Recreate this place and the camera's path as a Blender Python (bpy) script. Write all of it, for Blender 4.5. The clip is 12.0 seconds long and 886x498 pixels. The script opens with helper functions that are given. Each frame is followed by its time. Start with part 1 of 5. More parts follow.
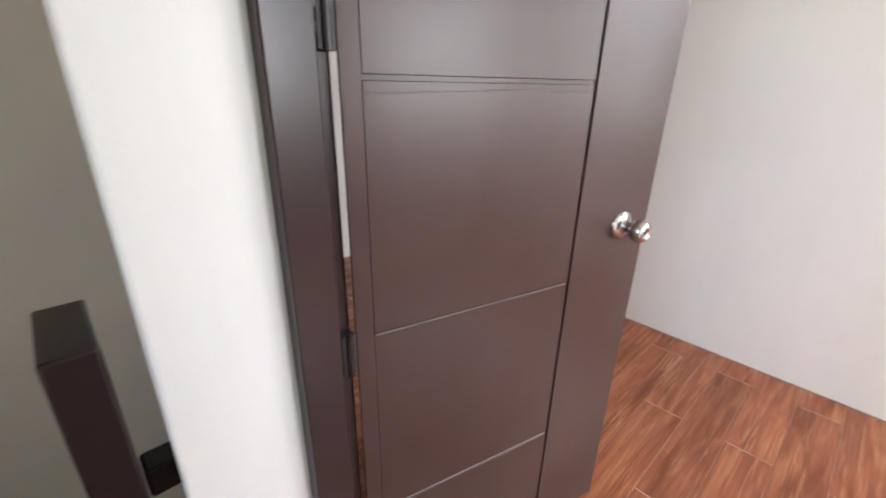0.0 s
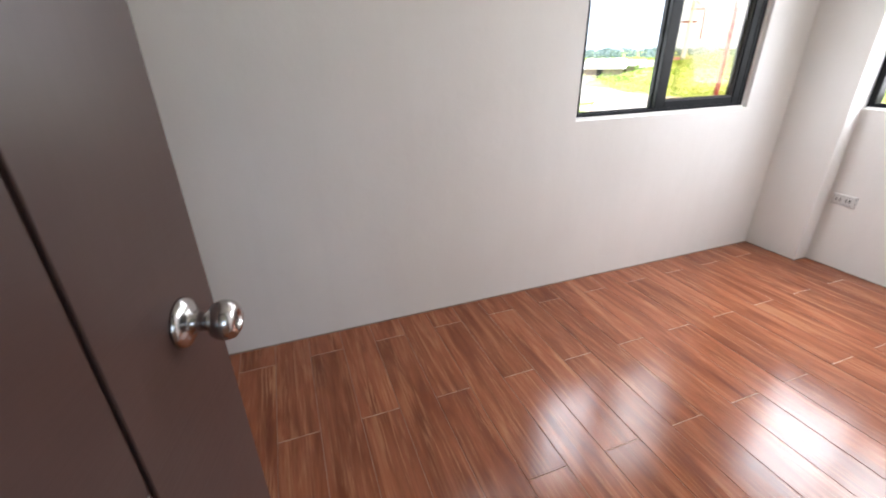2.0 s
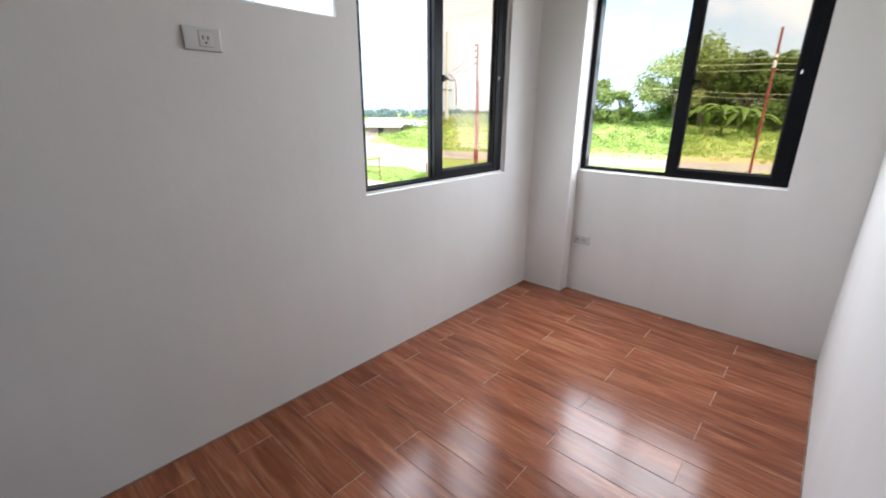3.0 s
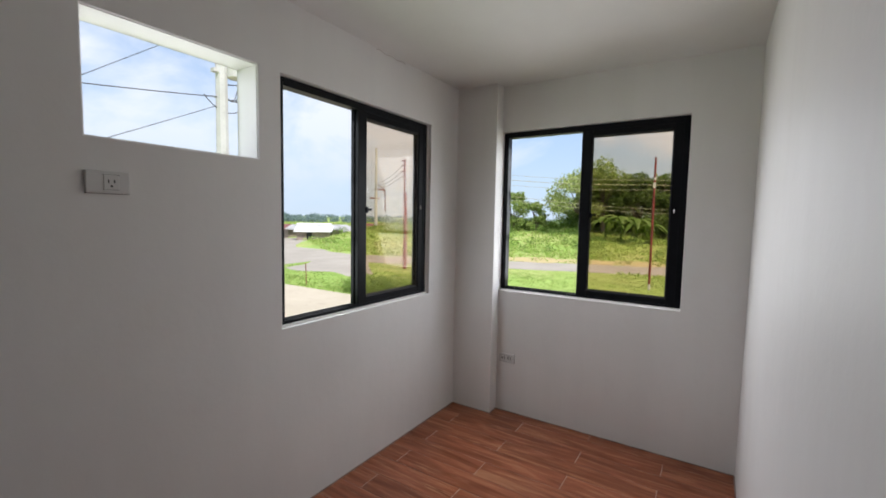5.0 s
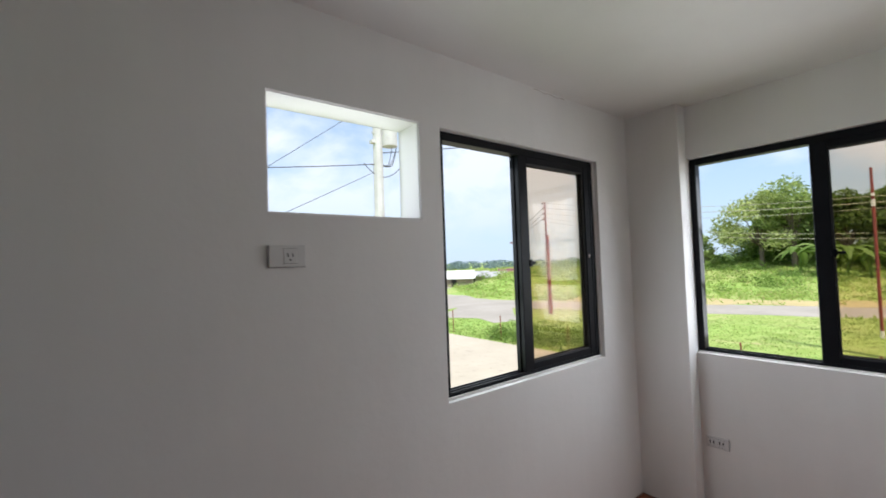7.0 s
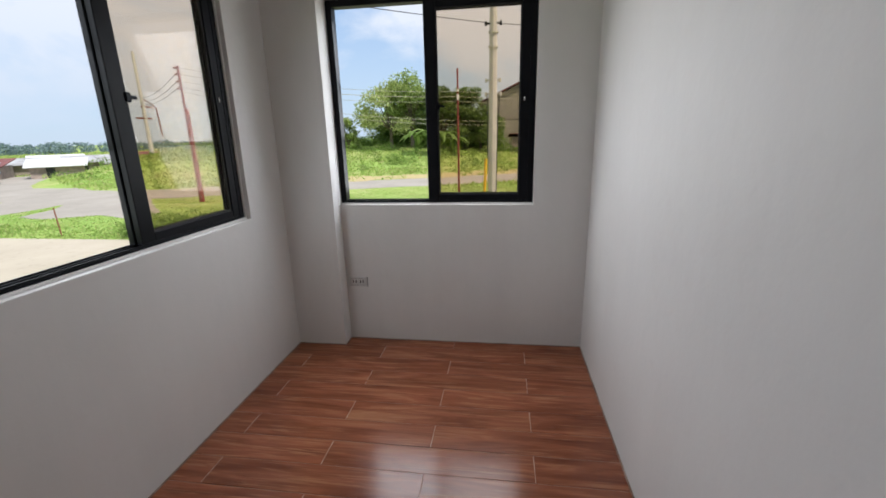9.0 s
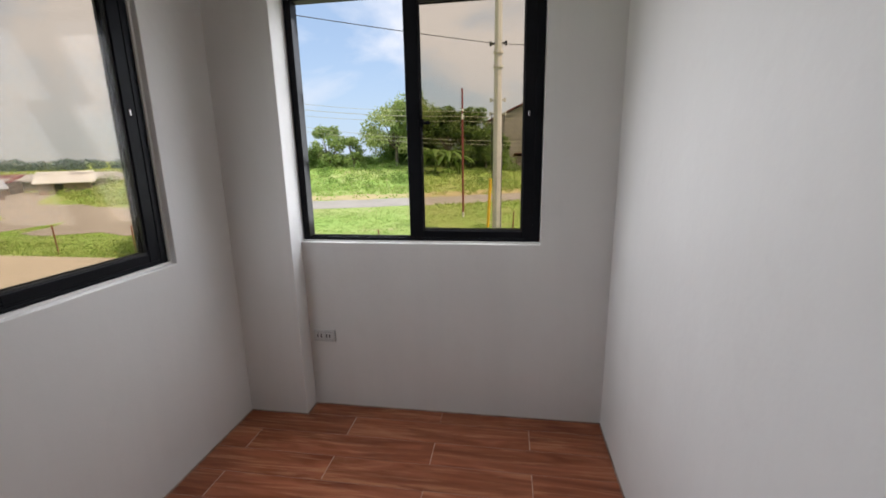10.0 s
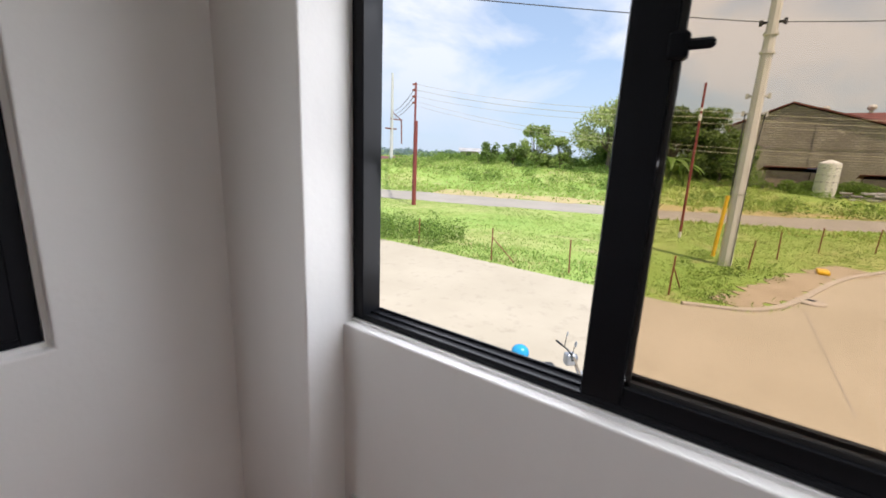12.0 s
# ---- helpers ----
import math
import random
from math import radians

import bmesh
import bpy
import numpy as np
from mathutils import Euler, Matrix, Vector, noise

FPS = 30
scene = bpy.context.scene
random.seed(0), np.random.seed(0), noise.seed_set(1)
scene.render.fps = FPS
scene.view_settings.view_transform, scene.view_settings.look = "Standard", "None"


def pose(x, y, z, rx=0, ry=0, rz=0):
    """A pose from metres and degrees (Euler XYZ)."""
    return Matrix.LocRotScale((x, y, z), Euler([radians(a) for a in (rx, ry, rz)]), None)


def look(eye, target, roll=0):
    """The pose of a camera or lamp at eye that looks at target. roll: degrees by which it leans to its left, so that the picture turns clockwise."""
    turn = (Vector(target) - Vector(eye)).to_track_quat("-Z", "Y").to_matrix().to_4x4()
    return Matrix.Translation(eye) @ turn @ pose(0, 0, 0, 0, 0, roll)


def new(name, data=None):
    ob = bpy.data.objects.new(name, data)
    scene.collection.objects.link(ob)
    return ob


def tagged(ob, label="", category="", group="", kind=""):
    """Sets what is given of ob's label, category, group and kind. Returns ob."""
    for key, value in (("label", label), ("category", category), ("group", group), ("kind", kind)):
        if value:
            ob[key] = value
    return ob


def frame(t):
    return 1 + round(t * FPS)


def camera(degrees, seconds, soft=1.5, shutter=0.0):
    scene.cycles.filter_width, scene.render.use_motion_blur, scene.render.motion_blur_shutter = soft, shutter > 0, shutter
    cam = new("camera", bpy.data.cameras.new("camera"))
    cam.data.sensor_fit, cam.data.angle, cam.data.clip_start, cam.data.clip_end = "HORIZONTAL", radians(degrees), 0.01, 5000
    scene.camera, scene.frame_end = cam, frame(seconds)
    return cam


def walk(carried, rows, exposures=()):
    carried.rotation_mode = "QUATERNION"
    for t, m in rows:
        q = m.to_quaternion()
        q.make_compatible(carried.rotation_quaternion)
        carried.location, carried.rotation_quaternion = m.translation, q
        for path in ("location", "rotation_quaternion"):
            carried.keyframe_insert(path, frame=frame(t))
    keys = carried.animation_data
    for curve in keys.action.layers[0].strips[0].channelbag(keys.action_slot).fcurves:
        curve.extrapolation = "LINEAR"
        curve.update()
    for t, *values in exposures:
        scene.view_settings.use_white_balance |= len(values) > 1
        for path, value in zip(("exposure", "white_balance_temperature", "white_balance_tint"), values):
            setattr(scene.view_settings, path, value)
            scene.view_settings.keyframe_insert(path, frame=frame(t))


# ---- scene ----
cam = camera(93.0, 12.0, soft=1.7, shutter=0.2)
PATH = [
    (0, (0.466, 0.369, 1.223), (-0.872, 1.658, 0.484), 1.2),
    (0.3, (0.369, 0.398, 1.209), (-0.6, 1.982, 0.466), 0.7),
    (0.5, (0.309, 0.4, 1.221), (-0.341, 2.127, 0.451), 0.2),
    (0.8, (0.248, 0.45, 1.242), (0.036, 2.252, 0.401), -0.4),
    (1, (0.239, 0.485, 1.232), (0.233, 2.304, 0.401), -0.8),
    (1.5, (0.251, 0.626, 1.221), (0.508, 2.412, 0.358), -1.4),
    (2, (0.24, 0.773, 1.229), (0.864, 2.476, 0.387), -1.1),
    (2.5, (0.291, 0.882, 1.27), (1.36, 2.388, 0.501), -0.1),
    (3, (0.347, 0.9, 1.312), (1.752, 2.179, 0.689), 0.3),
    (3.2, (0.358, 0.901, 1.315), (1.853, 2.102, 0.748), 0.2),
    (4.8, (0.385, 0.906, 1.414), (2.075, 1.956, 1.207), 1.1),
    (5, (0.394, 0.897, 1.444), (2.069, 1.978, 1.298), 1.1),
    (5.5, (0.395, 0.901, 1.461), (1.992, 2.104, 1.408), 0.8),
    (6, (0.37, 0.967, 1.457), (1.799, 2.366, 1.429), 0.1),
    (6.5, (0.4, 1.091, 1.51), (1.553, 2.725, 1.566), -1.1),
    (7, (0.51, 1.17, 1.497), (1.746, 2.741, 1.567), -2.0),
    (7.5, (0.625, 1.188, 1.41), (2.315, 2.235, 1.194), -3.6),
    (7.7, (0.604, 1.177, 1.371), (2.403, 1.989, 1.045), -3.9),
    (9.3, (0.859, 1.229, 1.313), (2.774, 1.492, 0.803), -1.4),
    (9.5, (0.985, 1.215, 1.308), (2.906, 1.491, 0.829), -1.5),
    (10, (1.286, 1.198, 1.337), (3.214, 1.501, 0.9), -1.1),
    (10.5, (1.674, 1.237, 1.356), (3.591, 1.637, 0.949), -0.3),
    (11, (2.045, 1.247, 1.326), (3.883, 1.9, 0.885), 0.8),
    (11.5, (2.34, 1.321, 1.31), (4.006, 2.32, 0.833), 1.8),
    (12, (2.615, 1.499, 1.331), (4.205, 2.626, 0.881), 2.6),
]
EXPOSURES = [(0, 3.02, 6350, 13), (0.5, 2.82, 6350, 13), (1.0, 2.55, 6300, 13), (1.5, 2.32, 6300, 13), (2.0, 1.98, 6350, 13), (2.5, 1.72, 6200, 12), (3.0, 1.32, 6050, 11), (3.5, 0.97, 6100, 11),
             (4.5, 0.52, 6200, 11), (5.0, 0.42, 6300, 12), (6.5, 0.52, 6150, 11), (7.0, 0.52, 6150, 11), (7.5, 0.42, 6150, 10), (9.5, 0.30, 6300, 12), (12.0, 0.4, 6350, 14)]
walk(cam, [(t, look(eye, target, roll)) for t, eye, target, roll in PATH], EXPOSURES)

# ---- world, sun, lamps ----
world = bpy.data.worlds.new("sky")
scene.world = world
world.use_nodes = True
wn, wl = world.node_tree.nodes, world.node_tree.links
wn.clear()
SUN_EL, SUN_AZ = 62.0, 205.0


def wnode(kind, **props):
    n = wn.new(kind)
    for k, v in props.items():
        setattr(n, k, v)
    return n


sky = wnode("ShaderNodeTexSky", sky_type="NISHITA", sun_disc=False, sun_elevation=radians(SUN_EL), sun_rotation=radians(SUN_AZ),
            air_density=1.0, dust_density=0.25, ozone_density=1.2)
wco = wnode("ShaderNodeTexCoord")
wnoise = wnode("ShaderNodeTexNoise")
wnoise.inputs["Scale"].default_value = 3.4
wnoise.inputs["Detail"].default_value = 7.0
wnoise.inputs["Roughness"].default_value = 0.55
wnoise.inputs["Distortion"].default_value = 0.25
wmap = wnode("ShaderNodeMapping")
wmap.inputs["Scale"].default_value = (1.0, 1.0, 1.9)
wmap.inputs["Location"].default_value = (0.35, 0.1, 0.0)
wl.new(wco.outputs["Generated"], wmap.inputs["Vector"])
wl.new(wmap.outputs[0], wnoise.inputs["Vector"])
wramp = wnode("ShaderNodeValToRGB")
wramp.color_ramp.elements[0].position, wramp.color_ramp.elements[1].position = 0.39, 0.58
wramp.color_ramp.elements[0].color, wramp.color_ramp.elements[1].color = (0.0, 0.0, 0.0, 1), (0.94, 0.94, 0.94, 1)
wl.new(wnoise.outputs["Fac"], wramp.inputs[0])
wmix = wnode("ShaderNodeMix", data_type="RGBA")
wl.new(wramp.outputs[0], wmix.inputs["Factor"])
whaze = wnode("ShaderNodeMix", data_type="RGBA")
whaze.inputs["Factor"].default_value = 0.62
whaze.inputs["B"].default_value = (3.3, 4.4, 5.9, 1)
wl.new(sky.outputs[0], whaze.inputs["A"])
wl.new(whaze.outputs["Result"], wmix.inputs["A"])
wmix.inputs["B"].default_value = (5.7, 6.0, 6.5, 1)
wbg = wnode("ShaderNodeBackground")
wbg.inputs["Strength"].default_value = 0.125
wsep = wnode("ShaderNodeSeparateXYZ")
wl.new(wco.outputs["Generated"], wsep.inputs[0])
wlow = wnode("ShaderNodeMapRange", interpolation_type="SMOOTHSTEP")
for key, val in (("From Min", 0.0), ("From Max", 0.26), ("To Min", 0.72), ("To Max", 0.0)):
    wlow.inputs[key].default_value = val
wl.new(wsep.outputs[2], wlow.inputs["Value"])
wlay = wnode("ShaderNodeMix", data_type="RGBA")
wl.new(wlow.outputs[0], wlay.inputs["Factor"])
wl.new(wmix.outputs["Result"], wlay.inputs["A"])
wlay.inputs["B"].default_value = (3.7, 4.6, 5.6, 1)
wl.new(wlay.outputs["Result"], wbg.inputs["Color"])
wout = wnode("ShaderNodeOutputWorld")
wl.new(wbg.outputs[0], wout.inputs[0])

sun = new("sun", bpy.data.lights.new("sun", "SUN"))
sun.data.energy, sun.data.angle, sun.data.color = 4.6, radians(3), (1.0, 0.96, 0.9)
sa, se = radians(SUN_AZ), radians(SUN_EL)
sun.matrix_world = look((math.sin(sa) * math.cos(se) * 50, math.cos(sa) * math.cos(se) * 50, math.sin(se) * 50), (0, 0, 0))


N_FACE, E_FACE = 2.56, 3.256


def area(name, eye, target, w, h, power, colour=(1, 1, 1)):
    ob = new(name, bpy.data.lights.new(name, "AREA"))
    ob.data.shape, ob.data.size, ob.data.size_y = "RECTANGLE", w, h
    ob.data.energy, ob.data.color, ob.data.spread = power, colour, radians(158)
    ob.matrix_world = look(eye, target)
    return ob


# daylight in the openings: outside the frame where a window stands open, before the pane where it is glazed
DAY = (0.95, 0.975, 1.0)
for z in (1.14, 1.48, 1.82):
    area("daylight_window_north", (1.91, N_FACE + 0.150, z), (1.91, N_FACE - 0.850, z - 0.42), 0.50, 0.34, 0.95, DAY)
    area("daylight_window_east", (E_FACE + 0.150, 1.94, z), (E_FACE - 0.850, 1.94, z - 0.42), 0.50, 0.34, 1.4, DAY)
    area("daylight_pane_north", (2.46, N_FACE - 0.025, z), (2.46, N_FACE - 1.025, z - 0.42), 0.50, 0.34, 0.85, DAY)
    area("daylight_pane_east", (E_FACE - 0.025, 1.36, z), (E_FACE - 1.025, 1.36, z - 0.42), 0.50, 0.34, 1.3, DAY)
area("daylight_vent_opening", (1.2, 2.714, 1.88), (1.2, 0, 1.88), 0.57, 0.37, 1.0, DAY)
# added lamp behind the camera that brightens the hall side; no window seen there
area("daylight_hall_window", (0.9, -1.93, 1.5), (0.9, 0, 1.3), 1.2, 1.1, 1.75, (0.64, 0.81, 1.0))

# ---- materials ----


class Mat:
    """A node material, with short calls for the nodes."""

    def __init__(self, name, base=(0.8, 0.8, 0.8), rough=0.5, metal=0.0, spec=0.5):
        self.m = bpy.data.materials.new(name)
        self.m.use_nodes = True
        self.n, self.l = self.m.node_tree.nodes, self.m.node_tree.links
        self.b = self.n["Principled BSDF"]
        self.b.inputs["Base Color"].default_value = (*base, 1)
        self.b.inputs["Roughness"].default_value = rough
        self.b.inputs["Metallic"].default_value = metal
        self.b.inputs["Specular IOR Level"].default_value = spec

    def node(self, kind, ins=(), **props):
        n = self.n.new(kind)
        for k, v in props.items():
            setattr(n, k, v)
        for k, v in dict(ins).items():
            if hasattr(v, "is_linked") or hasattr(v, "links"):
                self.l.new(v, n.inputs[k])
            else:
                n.inputs[k].default_value = v
        return n

    def coords(self, scale=(1, 1, 1), kind="Object", shift=None):
        co = self.node("ShaderNodeTexCoord")
        src = co.outputs[kind]
        if shift is not None:
            src = self.node("ShaderNodeVectorMath", {0: src, 1: shift}, operation="ADD").outputs[0]
        return self.node("ShaderNodeMapping", {"Vector": src, "Scale": scale}).outputs[0]

    def noise(self, vec, scale, detail=4.0, rough=0.55, dist=0.0):
        return self.node("ShaderNodeTexNoise", {"Vector": vec, "Scale": scale, "Detail": detail, "Roughness": rough, "Distortion": dist}).outputs["Fac"]

    def ramp(self, fac, *stops):
        r = self.node("ShaderNodeValToRGB", {0: fac})
        els = r.color_ramp.elements
        while len(els) < len(stops):
            els.new(0.5)
        for e, (p, c) in zip(els, stops):
            e.position, e.color = p, (*c, 1) if len(c) == 3 else c
        return r.outputs[0]

    def mix(self, fac, a, b, blend="MIX"):
        n = self.node("ShaderNodeMix", data_type="RGBA", blend_type=blend)
        for key, v in (("Factor", fac), ("A", a), ("B", b)):
            if hasattr(v, "links"):
                self.l.new(v, n.inputs[key])
            elif key == "Factor":
                n.inputs[key].default_value = v
            else:
                n.inputs[key].default_value = (*v, 1)
        return n.outputs["Result"]

    def base(self, sock):
        self.l.new(sock, self.b.inputs["Base Color"])
        return self

    def rough(self, sock):
        self.l.new(sock, self.b.inputs["Roughness"])
        return self

    def bump(self, height, strength=0.2, dist=0.01):
        n = self.node("ShaderNodeBump", {"Height": height, "Strength": strength, "Distance": dist})
        self.l.new(n.outputs[0], self.b.inputs["Normal"])
        return self


def grey(v):
    return (v, v, v)


def speckled(name, a, b, scale=6.0, rough=0.6, fine=80.0, strength=0.15, dist=0.004, metal=0.0, spec=0.5, kind="Object", low=0.35, high=0.65, fine_rough=None):
    """Two colours by a broad noise, and a fine relief."""
    m = Mat(name, a, rough, metal, spec)
    v = m.coords(kind=kind)
    big = m.noise(v, scale, 5)
    m.base(m.ramp(big, (low, a), (high, b)))
    m.bump(m.noise(v, fine, 3), strength, dist)
    return m


def paint_wall():
    m = Mat("white_wall_paint", (0.74, 0.725, 0.70), 0.55, spec=0.3)
    v = m.coords(kind="Object")
    big, mid = m.noise(v, 1.3, 4), m.noise(v, 9.0, 5)
    c = m.mix(m.ramp(big, (0.35, grey(0)), (0.7, grey(1))), (0.75, 0.737, 0.716), (0.70, 0.684, 0.66))
    c = m.mix(m.ramp(mid, (0.60, grey(0)), (0.80, grey(0.25))), c, (0.64, 0.615, 0.585))
    bands = m.noise(m.node("ShaderNodeMapping", {"Vector": v, "Scale": (5.0, 5.0, 0.5)}).outputs[0], 1.0, 4, 0.6, 0.3)
    c = m.mix(m.ramp(bands, (0.42, grey(0.0)), (0.70, grey(0.35))), c, (0.67, 0.655, 0.635))
    m.base(c)
    h = m.node("ShaderNodeMath", {0: m.noise(v, 4.0, 3), 1: m.noise(v, 1.1, 3)}, operation="ADD").outputs[0]
    h = m.node("ShaderNodeMath", {0: h, 1: m.noise(v, 22.0, 3)}, operation="ADD").outputs[0]
    m.bump(h, 0.11, 0.010)
    return m


def plank_tile():
    m = Mat("red_brown_wood_look_tile", (0.3, 0.1, 0.05), 0.2, spec=0.42)
    info = m.node("ShaderNodeObjectInfo")
    rnd = info.outputs["Random"]
    off = m.node("ShaderNodeMath", {0: rnd, 1: 37.0}, operation="MULTIPLY").outputs[0]
    shift = m.node("ShaderNodeCombineXYZ", {0: off, 1: off, 2: off}).outputs[0]
    v = m.coords((1, 1, 1), shift=shift)
    wide = m.node("ShaderNodeMapping", {"Vector": v, "Scale": (9.0, 1.0, 1.0)}).outputs[0]
    thin = m.node("ShaderNodeMapping", {"Vector": v, "Scale": (46.0, 2.2, 1.0)}).outputs[0]
    bands = m.noise(wide, 1.6, 5, 0.6, 0.9)
    fibre = m.noise(thin, 1.0, 5, 0.65, 0.4)
    c = m.ramp(bands, (0.28, (0.13, 0.033, 0.015)), (0.44, (0.225, 0.066, 0.029)), (0.58, (0.315, 0.102, 0.047)), (0.74, (0.45, 0.19, 0.095)))
    c = m.mix(m.ramp(fibre, (0.36, grey(0.36)), (0.52, grey(0.0))), c, (0.16, 0.045, 0.020))
    pores = m.node("ShaderNodeMapping", {"Vector": v, "Scale": (120.0, 4.0, 1.0), "Location": (3.1, 7.7, 0)}).outputs[0]
    figure = m.node("ShaderNodeMapping", {"Vector": v, "Scale": (26.0, 1.9, 1.0), "Location": (1.3, 4.1, 0)}).outputs[0]
    streak, where = m.noise(pores, 1.0, 3, 0.6, 0.5), m.noise(figure, 1.0, 4, 0.6, 1.2)
    gold = m.node("ShaderNodeMath", {0: m.ramp(streak, (0.46, grey(0.0)), (0.60, grey(1.0))), 1: m.ramp(where, (0.46, grey(0.0)), (0.64, grey(0.6)))}, operation="MULTIPLY").outputs[0]
    c = m.mix(gold, c, (0.50, 0.235, 0.115))
    tone = m.ramp(rnd, (0.0, (0.84, 0.82, 0.80)), (1.0, (1.12, 1.14, 1.16)))
    m.base(m.mix(1.0, c, tone, "MULTIPLY"))
    m.rough(m.ramp(m.noise(v, 30.0, 4), (0.3, grey(0.13)), (0.7, grey(0.22))))
    h = m.node("ShaderNodeMath", {0: fibre, 1: m.noise(v, 7.0, 2)}, operation="ADD").outputs[0]
    m.bump(h, 0.10, 0.004)
    return m


def brown_enamel(name="dark_brown_enamel"):
    m = Mat(name, (0.055, 0.03, 0.026), 0.3, spec=0.32)
    v = m.coords((1, 1, 1))
    drips = m.node("ShaderNodeMapping", {"Vector": v, "Scale": (3.0, 3.0, 1.0)}).outputs[0]
    big = m.noise(v, 3.0, 4)
    m.base(m.ramp(big, (0.3, (0.050, 0.028, 0.024)), (0.7, (0.066, 0.040, 0.035))))
    m.rough(m.ramp(m.noise(v, 14.0, 4), (0.3, grey(0.30)), (0.7, grey(0.33))))
    strokes = m.noise(m.node("ShaderNodeMapping", {"Vector": v, "Scale": (3.0, 5.0, 75.0)}).outputs[0], 1.0, 3, 0.6, 0.6)
    h = m.node("ShaderNodeMath", {0: m.noise(drips, 9.0, 3), 1: strokes}, operation="ADD").outputs[0]
    m.bump(h, 0.07, 0.004)
    return m


def tinted_glass():
    m = Mat("bronze_tinted_glass", (0.86, 0.775, 0.672), 0.0)
    m.b.inputs["Transmission Weight"].default_value = 1.0
    m.b.inputs["IOR"].default_value = 1.2
    return m


WALL = paint_wall().m
CEIL = speckled("white_ceiling_paint", (0.76, 0.75, 0.73), (0.70, 0.69, 0.67), 1.2, 0.7, 50, 0.12, 0.004).m
PLANK = plank_tile().m
GROUT = speckled("tan_grout", (0.36, 0.20, 0.13), (0.25, 0.125, 0.075), 14, 0.8, 200, 0.2).m
PALE_GROUT = speckled("pale_grout", (0.54, 0.35, 0.24), (0.36, 0.20, 0.125), 22, 0.7, 200, 0.2).m
DARK_GROUT = speckled("dark_dirty_grout", (0.16, 0.09, 0.06), (0.34, 0.26, 0.21), 9, 0.9, 80, 0.3).m
ENAMEL = brown_enamel().m
# two darker tones of the door's brown enamel, for frame, jambs and rail
FRAME_ENAMEL = speckled("darker_brown_enamel", (0.026, 0.016, 0.016), (0.036, 0.022, 0.021), 3, 0.26, 22, 0.06, 0.004, spec=0.3).m
JAMB_ENAMEL = speckled("darkest_brown_enamel", (0.016, 0.010, 0.010), (0.024, 0.014, 0.014), 4, 0.24, 30, 0.03, 0.003, spec=0.35).m
ALU = speckled("black_powder_coated_aluminium", (0.006, 0.0065, 0.008), (0.009, 0.0095, 0.012), 8, 0.40, 300, 0.04, spec=0.12).m
GLASS = tinted_glass().m
DULL_STEEL = speckled("dull_steel", (0.20, 0.20, 0.20), (0.14, 0.14, 0.14), 30, 0.45, 160, 0.05, 0.002, 0.6).m
STEEL = speckled("brushed_steel", (0.55, 0.53, 0.51), (0.40, 0.38, 0.37), 30, 0.20, 160, 0.05, 0.002, 1.0).m
DARK = Mat("dark_slot", (0.015, 0.014, 0.014), 0.6).m
PLASTIC = speckled("white_plastic", (0.60, 0.595, 0.58), (0.56, 0.555, 0.54), 10, 0.3, 200, 0.03).m
RUBBER = Mat("black_rubber", (0.018, 0.018, 0.018), 0.6).m
HALL_WALL = speckled("beige_hall_paint", (0.52, 0.455, 0.37), (0.47, 0.41, 0.335), 1.5, 0.6, 60, 0.12).m

# ---- mesh helpers ----


def link(name, bm, material, parent=None, label="", smooth=False, loc=None):
    me = bpy.data.meshes.new(name)
    bm.normal_update()
    bm.to_mesh(me)
    bm.free()
    me.materials.append(material)
    if smooth:
        for p in me.polygons:
            p.use_smooth = True
    ob = new(name, me)
    if parent is not None:
        ob.parent = parent
    if loc is not None:
        ob.location = loc
    if label:
        ob["label"] = label
    return ob


def part(name, bm, material, parent, label="", smooth=False):
    return link(name, bm, material, parent, label, smooth)


def empty(name, m, label, category, group="", kind=""):
    ob = new(name)
    ob.empty_display_size = 0.1
    ob.matrix_world = m
    return tagged(ob, label, category, group, kind)


def add_box(bm, x0, y0, z0, x1, y1, z1, bevel=0.0, segs=1):
    r = bmesh.ops.create_cube(bm, size=1.0)
    vs = r["verts"]
    for v in vs:
        v.co = Vector((x0 + (v.co.x + 0.5) * (x1 - x0), y0 + (v.co.y + 0.5) * (y1 - y0), z0 + (v.co.z + 0.5) * (z1 - z0)))
    if bevel:
        es = list({e for v in vs for e in v.link_edges})
        bmesh.ops.bevel(bm, geom=es, offset=bevel, segments=segs, affect="EDGES", profile=0.5)
    return bm


def boxes(*specs, bevel=0.0, segs=1):
    bm = bmesh.new()
    for s in specs:
        add_box(bm, *s, bevel=bevel, segs=segs)
    return bm


def add_tube(bm, p, q, r0, r1=None, sides=10, caps=True):
    p, q = Vector(p), Vector(q)
    r1 = r0 if r1 is None else r1
    d = q - p
    m = Matrix.Translation((p + q) / 2) @ d.to_track_quat("Z", "Y").to_matrix().to_4x4()
    bmesh.ops.create_cone(bm, cap_ends=caps, segments=sides, radius1=r0, radius2=r1, depth=d.length, matrix=m)
    return bm


def tubes(*specs, sides=10):
    bm = bmesh.new()
    for s in specs:
        add_tube(bm, *s, sides=sides)
    return bm


def lathe(profile, sides=24, m=None):
    """A turned shape: (radius, height) pairs about z."""
    bm = bmesh.new()
    rings = []
    for r, z in profile:
        rings.append([bm.verts.new((r * math.cos(2 * math.pi * i / sides), r * math.sin(2 * math.pi * i / sides), z)) for i in range(sides)])
    for a, b in zip(rings, rings[1:]):
        for i in range(sides):
            bm.faces.new((a[i], a[(i + 1) % sides], b[(i + 1) % sides], b[i]))
    bm.faces.new(rings[0][::-1])
    bm.faces.new(rings[-1])
    if m is not None:
        bm.transform(m)
    return bm


